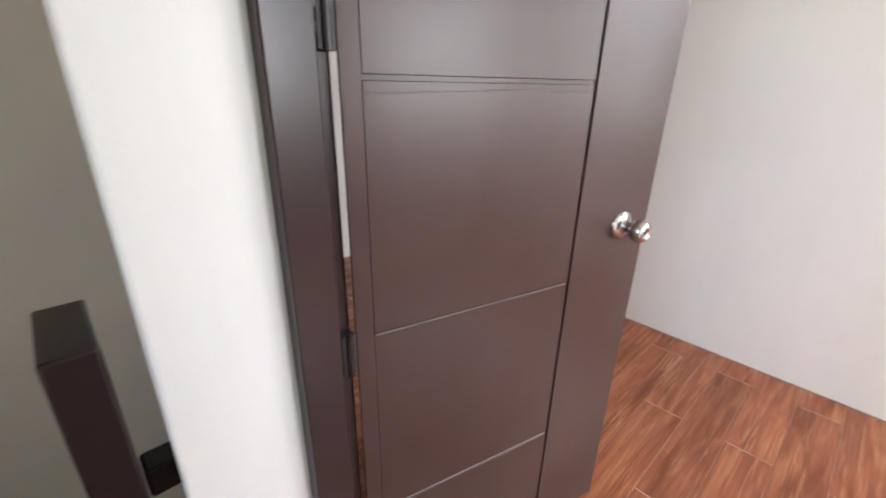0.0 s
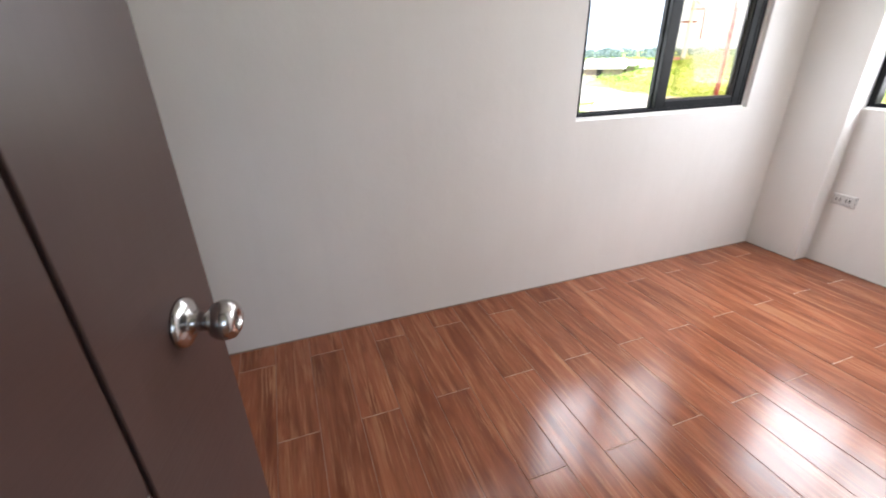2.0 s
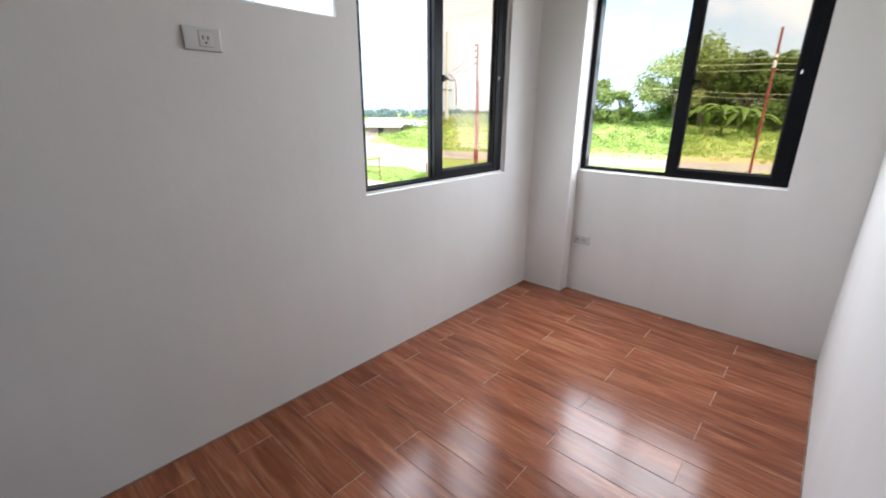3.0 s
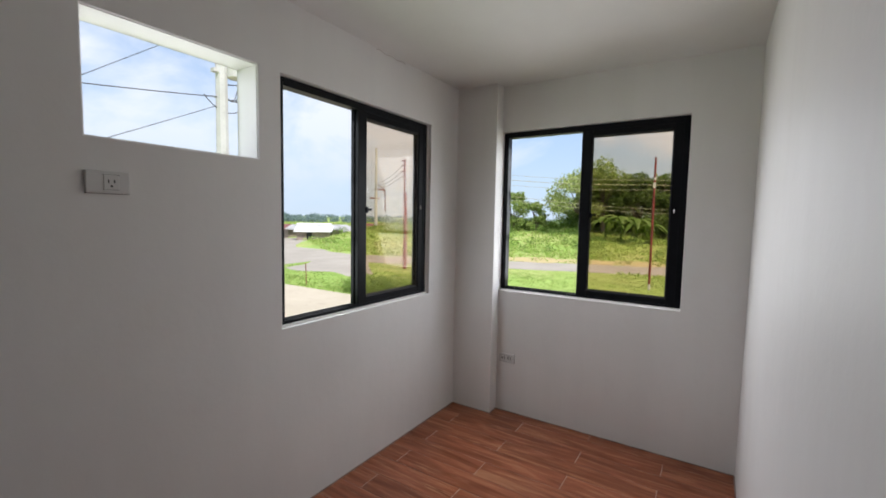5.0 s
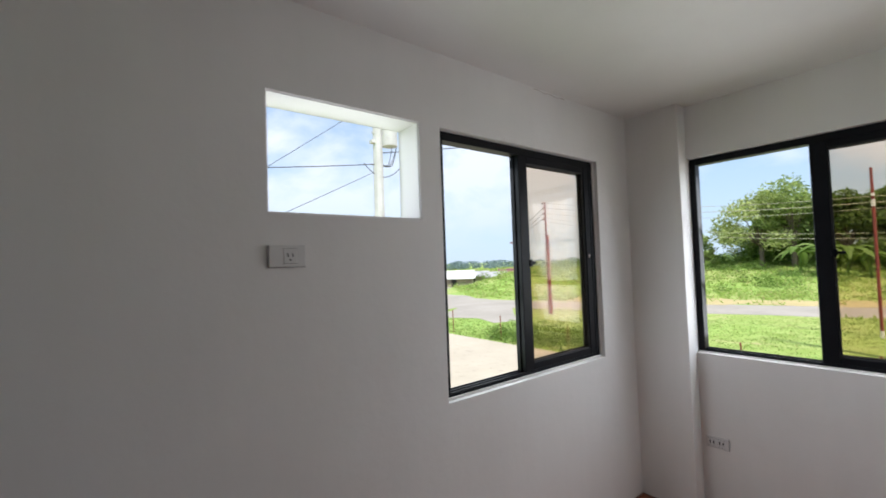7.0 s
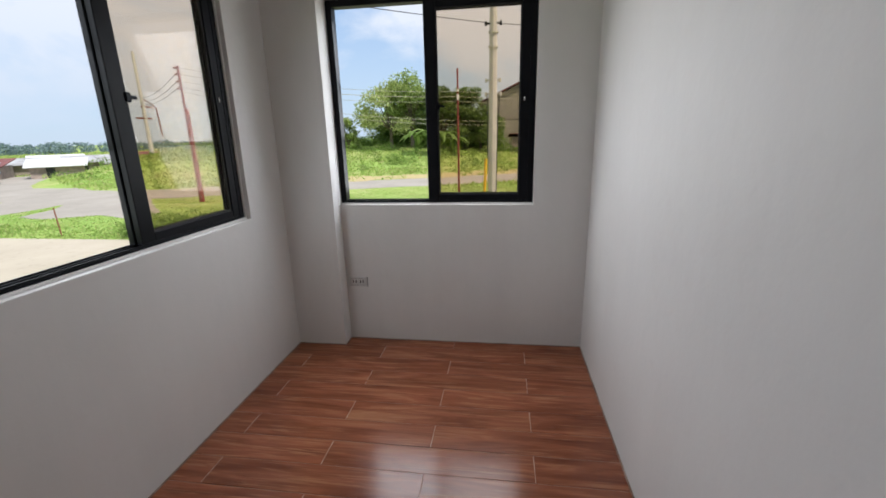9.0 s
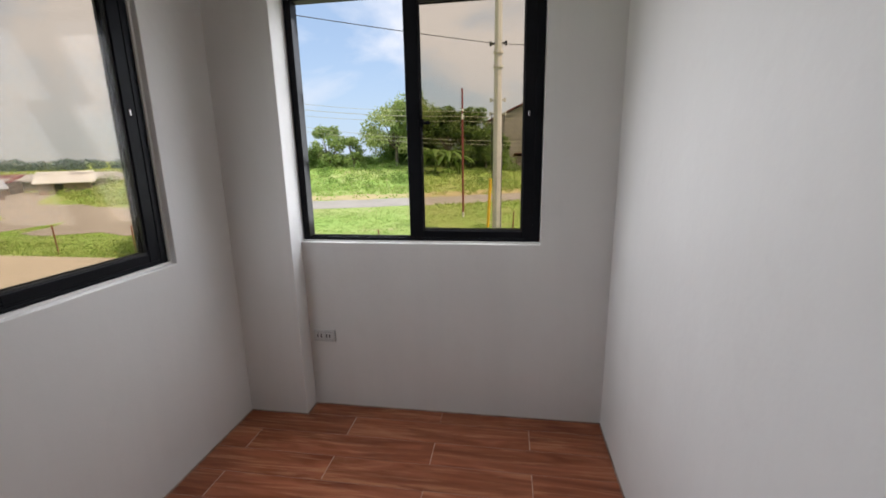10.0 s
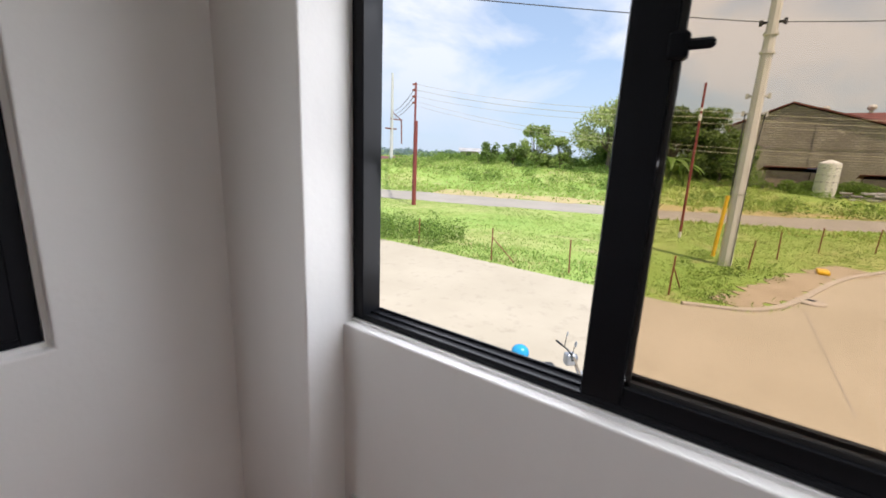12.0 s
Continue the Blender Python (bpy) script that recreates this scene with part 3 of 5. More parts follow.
def leafy(name, dark, light, dry=None):
    m = Mat(name, light, 0.55, spec=0.3)
    rnd = m.node("ShaderNodeNewGeometry").outputs["Random Per Island"]
    stops = [(0.0, dark), (0.75, light)]
    if dry:
        stops.append((0.93, dry))
    m.base(m.ramp(rnd, *stops))
    lit = m.node("ShaderNodeBsdfTranslucent", {"Color": m.ramp(rnd, *stops)})
    both = m.node("ShaderNodeMixShader", {0: 0.45, 1: m.b.outputs[0], 2: lit.outputs[0]})
    m.l.new(both.outputs[0], m.n["Material Output"].inputs["Surface"])
    return m.m


def concrete(name, a, b, scale=0.6, fine=40.0):
    m = Mat(name, a, 0.85, spec=0.25)
    v = m.coords()
    c = m.mix(m.ramp(m.noise(v, scale, 5), (0.35, grey(0)), (0.68, grey(1))), a, b)
    c = m.mix(m.ramp(m.noise(v, scale * 7, 6, 0.7), (0.55, grey(0)), (0.72, grey(0.45))), c, tuple(0.6 * q for q in b))
    m.base(c)
    m.bump(m.noise(v, fine, 4), 0.3, 0.01)
    return m.m


def corrugated(name, a, b, scale=18.0):
    m = Mat(name, a, 0.55, 0.2)
    v = m.coords()
    m.base(m.ramp(m.noise(v, 0.7, 5), (0.38, a), (0.62, b)))
    w = m.node("ShaderNodeTexWave", {"Vector": v, "Scale": scale, "Distortion": 0.0}, bands_direction="Y").outputs["Fac"]
    m.bump(w, 0.5, 0.03)
    return m.m


def block_wall():
    """Grey hollow blocks in rough courses, streaked by rain."""
    m = Mat("grey_block_wall", (0.36, 0.33, 0.30), 0.9, spec=0.2)
    v = m.coords()
    side = m.node("ShaderNodeSeparateXYZ", {0: v})
    flat = m.node("ShaderNodeCombineXYZ", {0: m.node("ShaderNodeMath", {0: side.outputs[0], 1: side.outputs[1]}, operation="ADD").outputs[0], 1: side.outputs[2]}).outputs[0]
    bricks = m.node("ShaderNodeTexBrick", {"Vector": flat, "Color1": (0.40, 0.365, 0.33, 1), "Color2": (0.30, 0.27, 0.24, 1), "Mortar": (0.17, 0.15, 0.135, 1), "Scale": 1.0, "Mortar Size": 0.06, "Mortar Smooth": 0.3, "Brick Width": 0.9, "Row Height": 0.42})
    c = m.mix(m.ramp(m.noise(m.node("ShaderNodeMapping", {"Vector": v, "Scale": (0.3, 0.3, 0.12)}).outputs[0], 1.0, 5), (0.42, grey(0.0)), (0.66, grey(0.75))), bricks.outputs["Color"], (0.21, 0.185, 0.165))
    m.base(c)
    m.bump(bricks.outputs["Fac"], 0.4, -0.02)
    return m.m


GRASS = grass_ground().m
BLADE = leafy("grass_blades", (0.19, 0.30, 0.06), (0.31, 0.44, 0.11), (0.48, 0.43, 0.20))
WILD = leafy("wild_grass", (0.28, 0.40, 0.085), (0.40, 0.52, 0.14), (0.52, 0.46, 0.22))
LEAF = leafy("tree_leaves", (0.065, 0.115, 0.03), (0.21, 0.29, 0.075))
LEAF_LIGHT = leafy("light_tree_leaves", (0.22, 0.29, 0.08), (0.48, 0.53, 0.20))
LEAF_MID = leafy("mid_green_tree_leaves", (0.13, 0.20, 0.05), (0.37, 0.45, 0.14))
SHRUB = leafy("shrub_leaves", (0.075, 0.135, 0.026), (0.22, 0.33, 0.065))
# distance haze is mixed into this leaf colour as a pale blue-grey
HAZED_WOOD = leafy("haze_tinted_wood_leaves", (0.13, 0.19, 0.19), (0.21, 0.28, 0.28))
BARK = speckled("grey_brown_bark", (0.13, 0.10, 0.075), (0.20, 0.16, 0.12), 3, 0.9, 20, 0.6, 0.03).m
CONC = concrete("pale_road_concrete", (0.42, 0.37, 0.29), (0.37, 0.325, 0.25), 0.35)
DRY = concrete("dry_ochre_earth", (0.42, 0.34, 0.17), (0.34, 0.29, 0.13), 0.5, 12)
KERB = concrete("kerb_concrete", (0.46, 0.41, 0.35), (0.38, 0.34, 0.29), 1.5)
DIRT = concrete("brown_dirt", (0.40, 0.33, 0.24), (0.31, 0.25, 0.175), 0.8, 12)
GRAVEL = concrete("grey_gravel_road", (0.33, 0.30, 0.26), (0.27, 0.245, 0.21), 0.3, 15)
POLE = concrete("grey_concrete_pole", (0.58, 0.57, 0.55), (0.50, 0.49, 0.47), 2.0)
RED = speckled("faded_red_paint", (0.23, 0.040, 0.034), (0.17, 0.034, 0.028), 4, 0.55, 40, 0.1).m
RUST = speckled("rusty_steel", (0.24, 0.075, 0.04), (0.15, 0.05, 0.03), 8, 0.7, 60, 0.2).m
WHITE = speckled("dull_white_paint", (0.68, 0.68, 0.66), (0.58, 0.58, 0.56), 3, 0.55, 40, 0.1).m
YELLOW = Mat("yellow_plastic", (0.72, 0.44, 0.02), 0.45).m
WIRE = Mat("dark_cable", (0.03, 0.03, 0.035), 0.5).m
WIRE_PALE = Mat("pale_cable", (0.40, 0.37, 0.28), 0.5).m
BLOCK = block_wall()
ROOF_BLUE_GREY = corrugated("blue_grey_roof_sheet", (0.40, 0.45, 0.52), (0.32, 0.35, 0.40), 4.0)
ROOF_RED = corrugated("rust_red_roof_sheet", (0.20, 0.06, 0.05), (0.13, 0.045, 0.04), 2.0)
ROOF_GREY = corrugated("grey_roof_sheet", (0.42, 0.42, 0.42), (0.28, 0.26, 0.25), 4.0)
ROOF_WHITE = corrugated("white_roof_sheet", (0.70, 0.70, 0.69), (0.58, 0.57, 0.55), 4.0)
ROOF_BLUE = corrugated("blue_roof_sheet", (0.07, 0.10, 0.28), (0.06, 0.08, 0.2), 4.0)
HUT = speckled("weathered_hut_boards", (0.36, 0.29, 0.24), (0.25, 0.20, 0.17), 2, 0.9, 20, 0.3).m

# ---- ground and roads ----


def smooth(a, b, v):
    t = min(1.0, max(0.0, (v - a) / (b - a)))
    return t * t * (3 - 2 * t)


def ground_z(x, y):
    """The land is flat round the house and rises to a low bank beyond the gravel road."""
    s, w = 0.92 * x + 0.39 * y - 49.5, -0.39 * x + 0.92 * y
    mound = 1.7 * (1 - smooth(1, 12, math.hypot(x - 51.5, (y - 46) * 0.9)))
    return G + mound + 2.9 * smooth(0, 34, s) * smooth(-36, -22, w) * (1 - smooth(14, 34, w)) * (1 - smooth(60, 160, s))


def ground_sheet():
    line = [-2500, -1200, -500, -200, -80, -20, *range(0, 132, 3), 150, 180, 220, 300, 500, 1200, 2500]
    bm = bmesh.new()
    grid = [[bm.verts.new((x, y, ground_z(x, y))) for y in line] for x in line]
    for i in range(len(line) - 1):
        for k in range(len(line) - 1):
            bm.faces.new((grid[i][k], grid[i + 1][k], grid[i + 1][k + 1], grid[i][k + 1]))
    return bm


tagged(link("ground", ground_sheet(), GRASS, smooth=True), "green grass field rising to a low bank", "ground", kind="structure")


def sheet(name, pts, z, material, label, category, kind="structure"):
    bm = bmesh.new()
    top = bm.faces.new([bm.verts.new((x, y, z)) for x, y in pts])
    if top.normal.z < 0 or top.calc_area() and sum((x1 - x0) * (y1 + y0) for (x0, y0), (x1, y1) in zip(pts, [*pts[1:], pts[0]])) > 0:
        bmesh.ops.reverse_faces(bm, faces=[top])
    ext = bmesh.ops.extrude_face_region(bm, geom=[top])
    for v in ext["geom"]:
        if isinstance(v, bmesh.types.BMVert):
            v.co.z -= 0.3
    bmesh.ops.recalc_face_normals(bm, faces=bm.faces)
    return tagged(link(name, bm, material), label, category, kind=kind)


def smooth_line(pts, steps=8):
    """A Catmull-Rom line through the points."""
    ps = [Vector((*p, 0)) for p in pts]
    ps = [2 * ps[0] - ps[1], *ps, 2 * ps[-1] - ps[-2]]
    out = []
    for a, b, c, d in zip(ps, ps[1:], ps[2:], ps[3:]):
        for i in range(steps):
            t = i / steps
            out.append(0.5 * (2 * b + (c - a) * t + (2 * a - 5 * b + 4 * c - d) * t * t + (3 * b - a - 3 * c + d) * t ** 3))
    out.append(ps[-2])
    return [(v.x, v.y) for v in out]


def ribbon(pts, width, wob=0.0, seed=1):
    """The outline of a strip along a line, with a slightly uneven edge."""
    line, rg = smooth_line(pts), random.Random(seed)
    left, right = [], []
    for i, (x, y) in enumerate(line):
        x0, y0 = line[max(i - 1, 0)]
        x1, y1 = line[min(i + 1, len(line) - 1)]
        d = Vector((x1 - x0, y1 - y0)).normalized()
        w = width / 2 + rg.uniform(-wob, wob)
        left.append((x - d.y * w, y + d.x * w))
        right.append((x + d.y * w, y - d.x * w))
    return left + right[::-1]


KERB_LINE = [(16.45, 2.5), (17.1, 0.95), (18.05, 0.16), (19.4, -0.45), (21.5, -1.15), (23.85, -2.0), (26.5, -3.4), (36.0, -9.2), (60.0, -24.0)]
kerb_curve = smooth_line(KERB_LINE, 6)
sheet("road", [(4.6, 60), (4.6, -60), (60, -60), *kerb_curve[::-1], (16.55, 6.0), (16.7, 12.0), (16.7, 24.0), (17.5, 30.0), (17.5, 60.0)], G + 0.02, CONC, "pale concrete road and forecourt below the house", "road")
sheet("gravel_road", ribbon([(62, -28), (53, -14), (45.5, -3), (41.0, 5.5), (38.5, 12.5), (33.5, 27), (31.0, 37), (37, 50), (52, 68)], 7.0, 0.35), G + 0.012, GRAVEL, "grey gravel road across the field", "road")
sheet("gravel_lane", ribbon([(31.5, 36.5), (25, 35.2), (17.0, 35.0)], 6.0, 0.3, 2), G + 0.010, GRAVEL, "grey gravel lane joining the road", "road")
PATCH = [(34.0, 37.0), (31.0, 36.4), (28.6, 34.0), (24.6, 30.8), (21.8, 30.0), (21.2, 27.6), (22.6, 25.2), (21.6, 22.4), (23.6, 22.0), (27.0, 25.6), (30.0, 28.4), (33.0, 29.0)]
sheet("gravel_patch", PATCH, G + 0.011, GRAVEL, "grey gravel spread over the plot beside the road", "ground")
sheet("dirt_verge", ribbon([(17.6, 1.45), (19.2, 0.6), (21.5, -0.25), (24.0, -1.2), (27.0, -2.9)], 1.3, 0.3, 3), G + 0.026, DIRT, "bare brown earth behind the kerb", "ground")
DRY_AREA = ribbon([(66.5, -21.5), (57.5, -9.5), (50.1, 1.0), (46.1, 8.5), (43.7, 15.5), (39.5, 28.5)], 4.6, 0.9, 4)
sheet("dry_verge", DRY_AREA, G + 0.02, DRY, "dry ochre verge beside the gravel road", "ground")

bm = bmesh.new()
for (x0, y0), (x1, y1) in zip(kerb_curve[:44], kerb_curve[1:45]):
    d = Vector((x1 - x0, y1 - y0)).normalized()
    n = Vector((-d.y, d.x)) * 0.20
    vs = [bm.verts.new(c) for z in (G, G + 0.085) for c in ((x0, y0, z), (x1, y1, z), (x1 + n.x, y1 + n.y, z), (x0 + n.x, y0 + n.y, z))]
    for f in ((0, 1, 5, 4), (1, 2, 6, 5), (2, 3, 7, 6), (3, 0, 4, 7), (4, 5, 6, 7)):
        bm.faces.new([vs[i] for i in f])
bmesh.ops.recalc_face_normals(bm, faces=bm.faces)
tagged(link("kerb", bm, KERB), "pale concrete kerb curving round the corner", "kerb", kind="structure")
tagged(link("road_joint", boxes((12.0, -0.012, G + 0.015, 18.4, 0.012, G + 0.0225)), GRAVEL, loc=(0, -1.0, 0)), "dark joint line in the concrete", "joint", kind="structure").rotation_euler = (0, 0, 0.03)
bm = lathe([(0.40, 0), (0.40, 0.05), (0.34, 0.08), (0.16, 0.085)], 20)
drain = tagged(link("drain_cover", bm, KERB, loc=(19.6, -0.68, G + 0.02)), "round pale concrete drain collar by the kerb", "drain")
part("drain_hole", lathe([(0.13, 0.07), (0.13, 0.092)], 14), DARK, drain)

# ---- plants ----


def quads_mesh(name, centres, u, v, material, label="", category="", kind="stuff", parent=None, pointed=False):
    """Many small leaves: at each centre one lozenge, spanned by u and v."""
    n = len(centres)
    if pointed:
        co = np.stack((centres - u, centres + u, centres + v), 1).reshape(-1, 3)
        k = 3
    else:
        co = np.stack((centres - u, centres - v * 0.55, centres + u, centres + v * 0.55), 1).reshape(-1, 3)
        k = 4
    me = bpy.data.meshes.new(name)
    me.vertices.add(n * k)
    me.vertices.foreach_set("co", co.astype(np.float32).ravel())
    me.loops.add(n * k)
    me.loops.foreach_set("vertex_index", np.arange(n * k, dtype=np.int32))
    me.polygons.add(n)
    me.polygons.foreach_set("loop_start", np.arange(0, n * k, k, dtype=np.int32))
    me.update(calc_edges=True)
    me.materials.append(material)
    ob = new(name, me)
    if parent is not None:
        ob.parent = parent
    if label:
        tagged(ob, label, category, kind=kind)
    return ob


def rand_dirs(rg, n):
    d = rg.normal(size=(n, 3))
    return d / np.linalg.norm(d, axis=1, keepdims=True)


def blob_leaves(rg, blobs, per, size):
    """Leaf centres and spans on uneven ellipsoids; blobs: (x, y, z, radius, flatness)."""
    cs, us, vs = [], [], []
    for x, y, z, r, flat in blobs:
        n = max(12, int(per * r * r))
        d = rand_dirs(rg, n)
        rad = r * (0.62 + 0.45 * rg.random((n, 1)) ** 0.6) * (1 + 0.18 * np.sin(d[:, :1] * 7 + x) * np.sin(d[:, 1:2] * 6 + y))
        c = np.array((x, y, z)) + d * rad * np.array((1, 1, flat))
        a, b = rand_dirs(rg, n), rand_dirs(rg, n)
        s = size * (0.6 + 0.8 * rg.random((n, 1)))
        cs.append(c)
        us.append(a * s)
        vs.append(b * s)
    return np.concatenate(cs), np.concatenate(us), np.concatenate(vs)


def tree(x, y, height, spread, seed, leaf, label, size=0.21, per=120, low=0.35):
    """A tapered trunk with limbs, and a crown of many small leaves in uneven clumps."""
    rg = np.random.default_rng(seed)
    rr = random.Random(seed)
    base = ground_z(x, y)
    height -= base - G
    t = empty("tree", pose(x, y, base), label, "tree", group="trees beyond the field")
    bm = bmesh.new()
    fork = height * low
    add_tube(bm, (0, 0, 0), (0.1, 0.05, fork), 0.035 * height, 0.022 * height, 9)
    blobs = []
    for i in range(20):
        a = 2.4 * i + rr.uniform(-0.4, 0.4)
        up = rr.uniform(low + 0.05, 0.93)
        reach = spread * (0.95 - 0.75 * max(0, up - 0.55)) * rr.uniform(0.45, 0.95)
        tip = Vector((math.cos(a) * reach, math.sin(a) * reach, height * up))
        mid = Vector((0.1, 0.05, fork)).lerp(tip, 0.55) + Vector((0, 0, 0.06 * height))
        add_tube(bm, (0.1, 0.05, fork * 0.95), mid, 0.013 * height, 0.008 * height, 6)
        add_tube(bm, mid, tip, 0.008 * height, 0.003 * height, 5)
        for k in range(3):
            off = Vector((rr.uniform(-1, 1), rr.uniform(-1, 1), rr.uniform(-0.5, 0.6))) * spread * 0.22
            blobs.append((*(tip + off), spread * rr.uniform(0.18, 0.34), rr.uniform(0.75, 1.0)))
    blobs.append((0.1, 0.1, height * 0.86, spread * 0.36, 0.7))
    part("trunk", bm, BARK, t)
    c, u, v = blob_leaves(rg, blobs, per, size)
    quads_mesh("crown", c, u, v, leaf, parent=t)
    return t


def at(px, py, k):
    """A point seen at 60 m, carried k times as far from the lookout."""
    return OUT.x + (px - OUT.x) * k, OUT.y + (py + 0.9 - OUT.y) * k


def far_h(z60, k):
    return OUT.z + (z60 - OUT.z) * k - G


K = 1.2
tree(*at(60.3, 15.9, K), far_h(8.1, K), 5.0, 3, LEAF_LIGHT, "tall light green tree with an open crown", low=0.3, per=85)
tree(*at(60.8, 13.0, K), far_h(9.4, K), 4.9, 4, LEAF_MID, "tall green tree with a dense crown", per=100)
tree(*at(61.2, 8.8, K), far_h(7.3, K), 4.2, 5, LEAF, "dark green tree in a dense clump", per=165, low=0.25)
tree(*at(61.4, 5.6, K), far_h(7.6, K), 3.0, 6, LEAF, "slender dark green tree", per=160)
tree(*at(61.5, 3.5, K), far_h(4.6, K), 4.4, 7, LEAF, "low dark green tree by the warehouse", per=160, low=0.2)
tree(*at(61.0, 11.0, K * 1.12), far_h(6.2, K), 4.6, 13, LEAF, "broad dark green tree behind the banana plants", per=150, low=0.12)
tree(*at(57.2, 24.6, K), far_h(5.2, K), 2.9, 8, LEAF_MID, "round green tree with a low crown", per=150, low=0.1)
tree(*at(58.6, 21.6, K), far_h(3.8, K), 2.0, 9, LEAF_MID, "small green tree with a low crown", low=0.1)
tree(*at(56.2, 27.5, K), far_h(3.0, K), 1.6, 10, LEAF, "small round dark green tree", low=0.2)
tree(*at(54.8, 30.6, K), far_h(2.7, K), 1.6, 11, LEAF, "small dark green tree", low=0.2)
tree(*at(61.0, 14.4, K * 1.1), far_h(5.6, K), 4.4, 12, LEAF, "dark green tree behind the others", per=165, low=0.15)


def banana(x, y, height, seed):
    rr = random.Random(seed)
    b = empty("banana_plant", pose(x, y, ground_z(x, y)), "banana plant with long drooping green leaves", "plant", group="banana plants")
    part("stem", tubes(((0, 0, 0), (0.05, 0, height * 0.5), 0.16, 0.10)), SHRUB, b)
    for i in range(9):
        a = i * 2.39 + rr.uniform(-0.3, 0.3)
        ln, rise = height * rr.uniform(0.45, 0.65), rr.uniform(0.25, 0.55)
        bm = bmesh.new()
        prev = None
        for k in range(8):
            s = k / 7
            r = ln * s
            z = height * 0.5 + ln * (rise * 2.2 * s - 1.5 * s * s * 0.8)
            w = 0.075 * height * math.sin(math.pi * min(1, s * 0.9 + 0.08)) + 0.02
            c, side = Vector((math.cos(a) * r, math.sin(a) * r, z)), Vector((-math.sin(a), math.cos(a), 0)) * w
            row = [bm.verts.new(c - side - Vector((0, 0, w * 0.35))), bm.verts.new(c), bm.verts.new(c + side - Vector((0, 0, w * 0.35)))]
            if prev:
                bm.faces.new((prev[0], prev[1], row[1], row[0]))
                bm.faces.new((prev[1], prev[2], row[2], row[1]))
            prev = row
        part("leaf", bm, LEAF_MID if i % 3 == 0 else SHRUB, b)


for i, (px, py, h) in enumerate(((60.0, 12.4, 5.4), (60.0, 10.4, 6.0), (60.0, 8.6, 5.6), (60.2, 7.0, 4.6))):
    banana(*at(px, py, 1.10), h, 20 + i)


def inside(poly, x, y):
    hit = False
    for (x0, y0), (x1, y1) in zip(poly, [*poly[1:], poly[0]]):
        if (y0 > y) != (y1 > y) and x < (x1 - x0) * (y - y0) / (y1 - y0) + x0:
            hit = not hit
    return hit


GRAVEL_AREA = [ribbon([(62, -28), (53, -14), (45.5, -3), (41.0, 5.5), (38.5, 12.5), (33.5, 27), (31.0, 37), (37, 50), (52, 68)], 7.4), PATCH, ribbon([(31.5, 36.5), (25, 35.2), (17.0, 35.0)], 6.2)]
ROAD_AREA = [(4.6, 60), (4.6, -60), (60, -60), *kerb_curve[::-1], (16.55, 6.0), (16.7, 12.0), (16.7, 24.0), (17.5, 30.0), (17.5, 60.0)]
DIRT_AREA = ribbon([(17.6, 1.45), (19.2, 0.6), (21.5, -0.25), (24.0, -1.2), (27.0, -2.9)], 1.2)


def grass(name, n, box, low, high, width, material, seed, label, dense=0.5):
    """Tufts of blades on the open ground, in uneven drifts."""
    rr, rg = random.Random(seed), np.random.default_rng(seed)
    pts = []
    while len(pts) < n:
        x, y = rr.uniform(box[0], box[2]), rr.uniform(box[1], box[3])
        drift = noise.noise(Vector((x * 0.16, y * 0.16, seed))) * 0.5 + 0.5
        if rr.random() > 0.25 + drift * dense * 1.6:
            continue
        if inside(ROAD_AREA, x, y) or any(inside(a, x, y) for a in GRAVEL_AREA) or inside(DIRT_AREA, x, y):
            continue
        if inside(DRY_AREA, x, y) and rr.random() < 0.8:
            continue
        pts.append((x, y, ground_z(x, y) - 0.02, (0.55 + drift)))
    pts = np.array(pts)
    base = np.repeat(pts[:, :3], 4, 0) + np.concatenate((rg.normal(scale=0.09 + high * 0.18, size=(n * 4, 2)), np.zeros((n * 4, 1))), 1)
    h = np.repeat(pts[:, 3], 4) * (low + (high - low) * rg.random(n * 4))
    a = rg.random(n * 4) * 6.283
    u = np.stack((np.cos(a), np.sin(a), np.zeros(n * 4)), 1) * (width * (0.6 + 0.8 * rg.random((n * 4, 1))))
    v = np.stack((rg.normal(scale=0.6, size=n * 4) * h, rg.normal(scale=0.6, size=n * 4) * h, h), 1)
    return quads_mesh(name, base, u, v, material, label, "grass", pointed=True)


grass("lawn_grass", 16000, (16.6, -9, 42, 34), 0.03, 0.09, 0.026, BLADE, 31, "short bright green grass on the open plot")
grass("verge_grass", 1700, (16.65, -0.5, 19.5, 33), 0.05, 0.17, 0.03, BLADE, 35, "taller ragged grass along the road edge")
grass("field_grass", 15000, (36, -30, 92, 62), 0.10, 0.36, 0.07, WILD, 32, "tall wild grass in the field beyond the road")
grass("north_field_grass", 9000, (12, 38, 70, 110), 0.10, 0.38, 0.08, WILD, 33, "tall wild grass north of the road")
grass("far_field_grass", 9000, (85, -60, 220, 220), 0.25, 0.8, 0.25, WILD, 34, "wild grass of the far field")


def shrubs(name, n, box, low, high, seed, label, material=None):
    rr, rg = random.Random(seed), np.random.default_rng(seed)
    blobs = []
    while len(blobs) < n:
        x, y = rr.uniform(box[0], box[2]), rr.uniform(box[1], box[3])
        if inside(ROAD_AREA, x, y) or any(inside(a, x, y) for a in GRAVEL_AREA):
            continue
        r = rr.uniform(low, high)
        for k in range(3):
            blobs.append((x + rr.uniform(-r, r), y + rr.uniform(-r, r), ground_z(x, y) + r * rr.uniform(0.3, 0.8), r * rr.uniform(0.5, 0.9), 0.75))
    c, u, v = blob_leaves(rg, blobs, 170, 0.10)
    return quads_mesh(name, c, u, v, material or SHRUB, label, "shrubs")


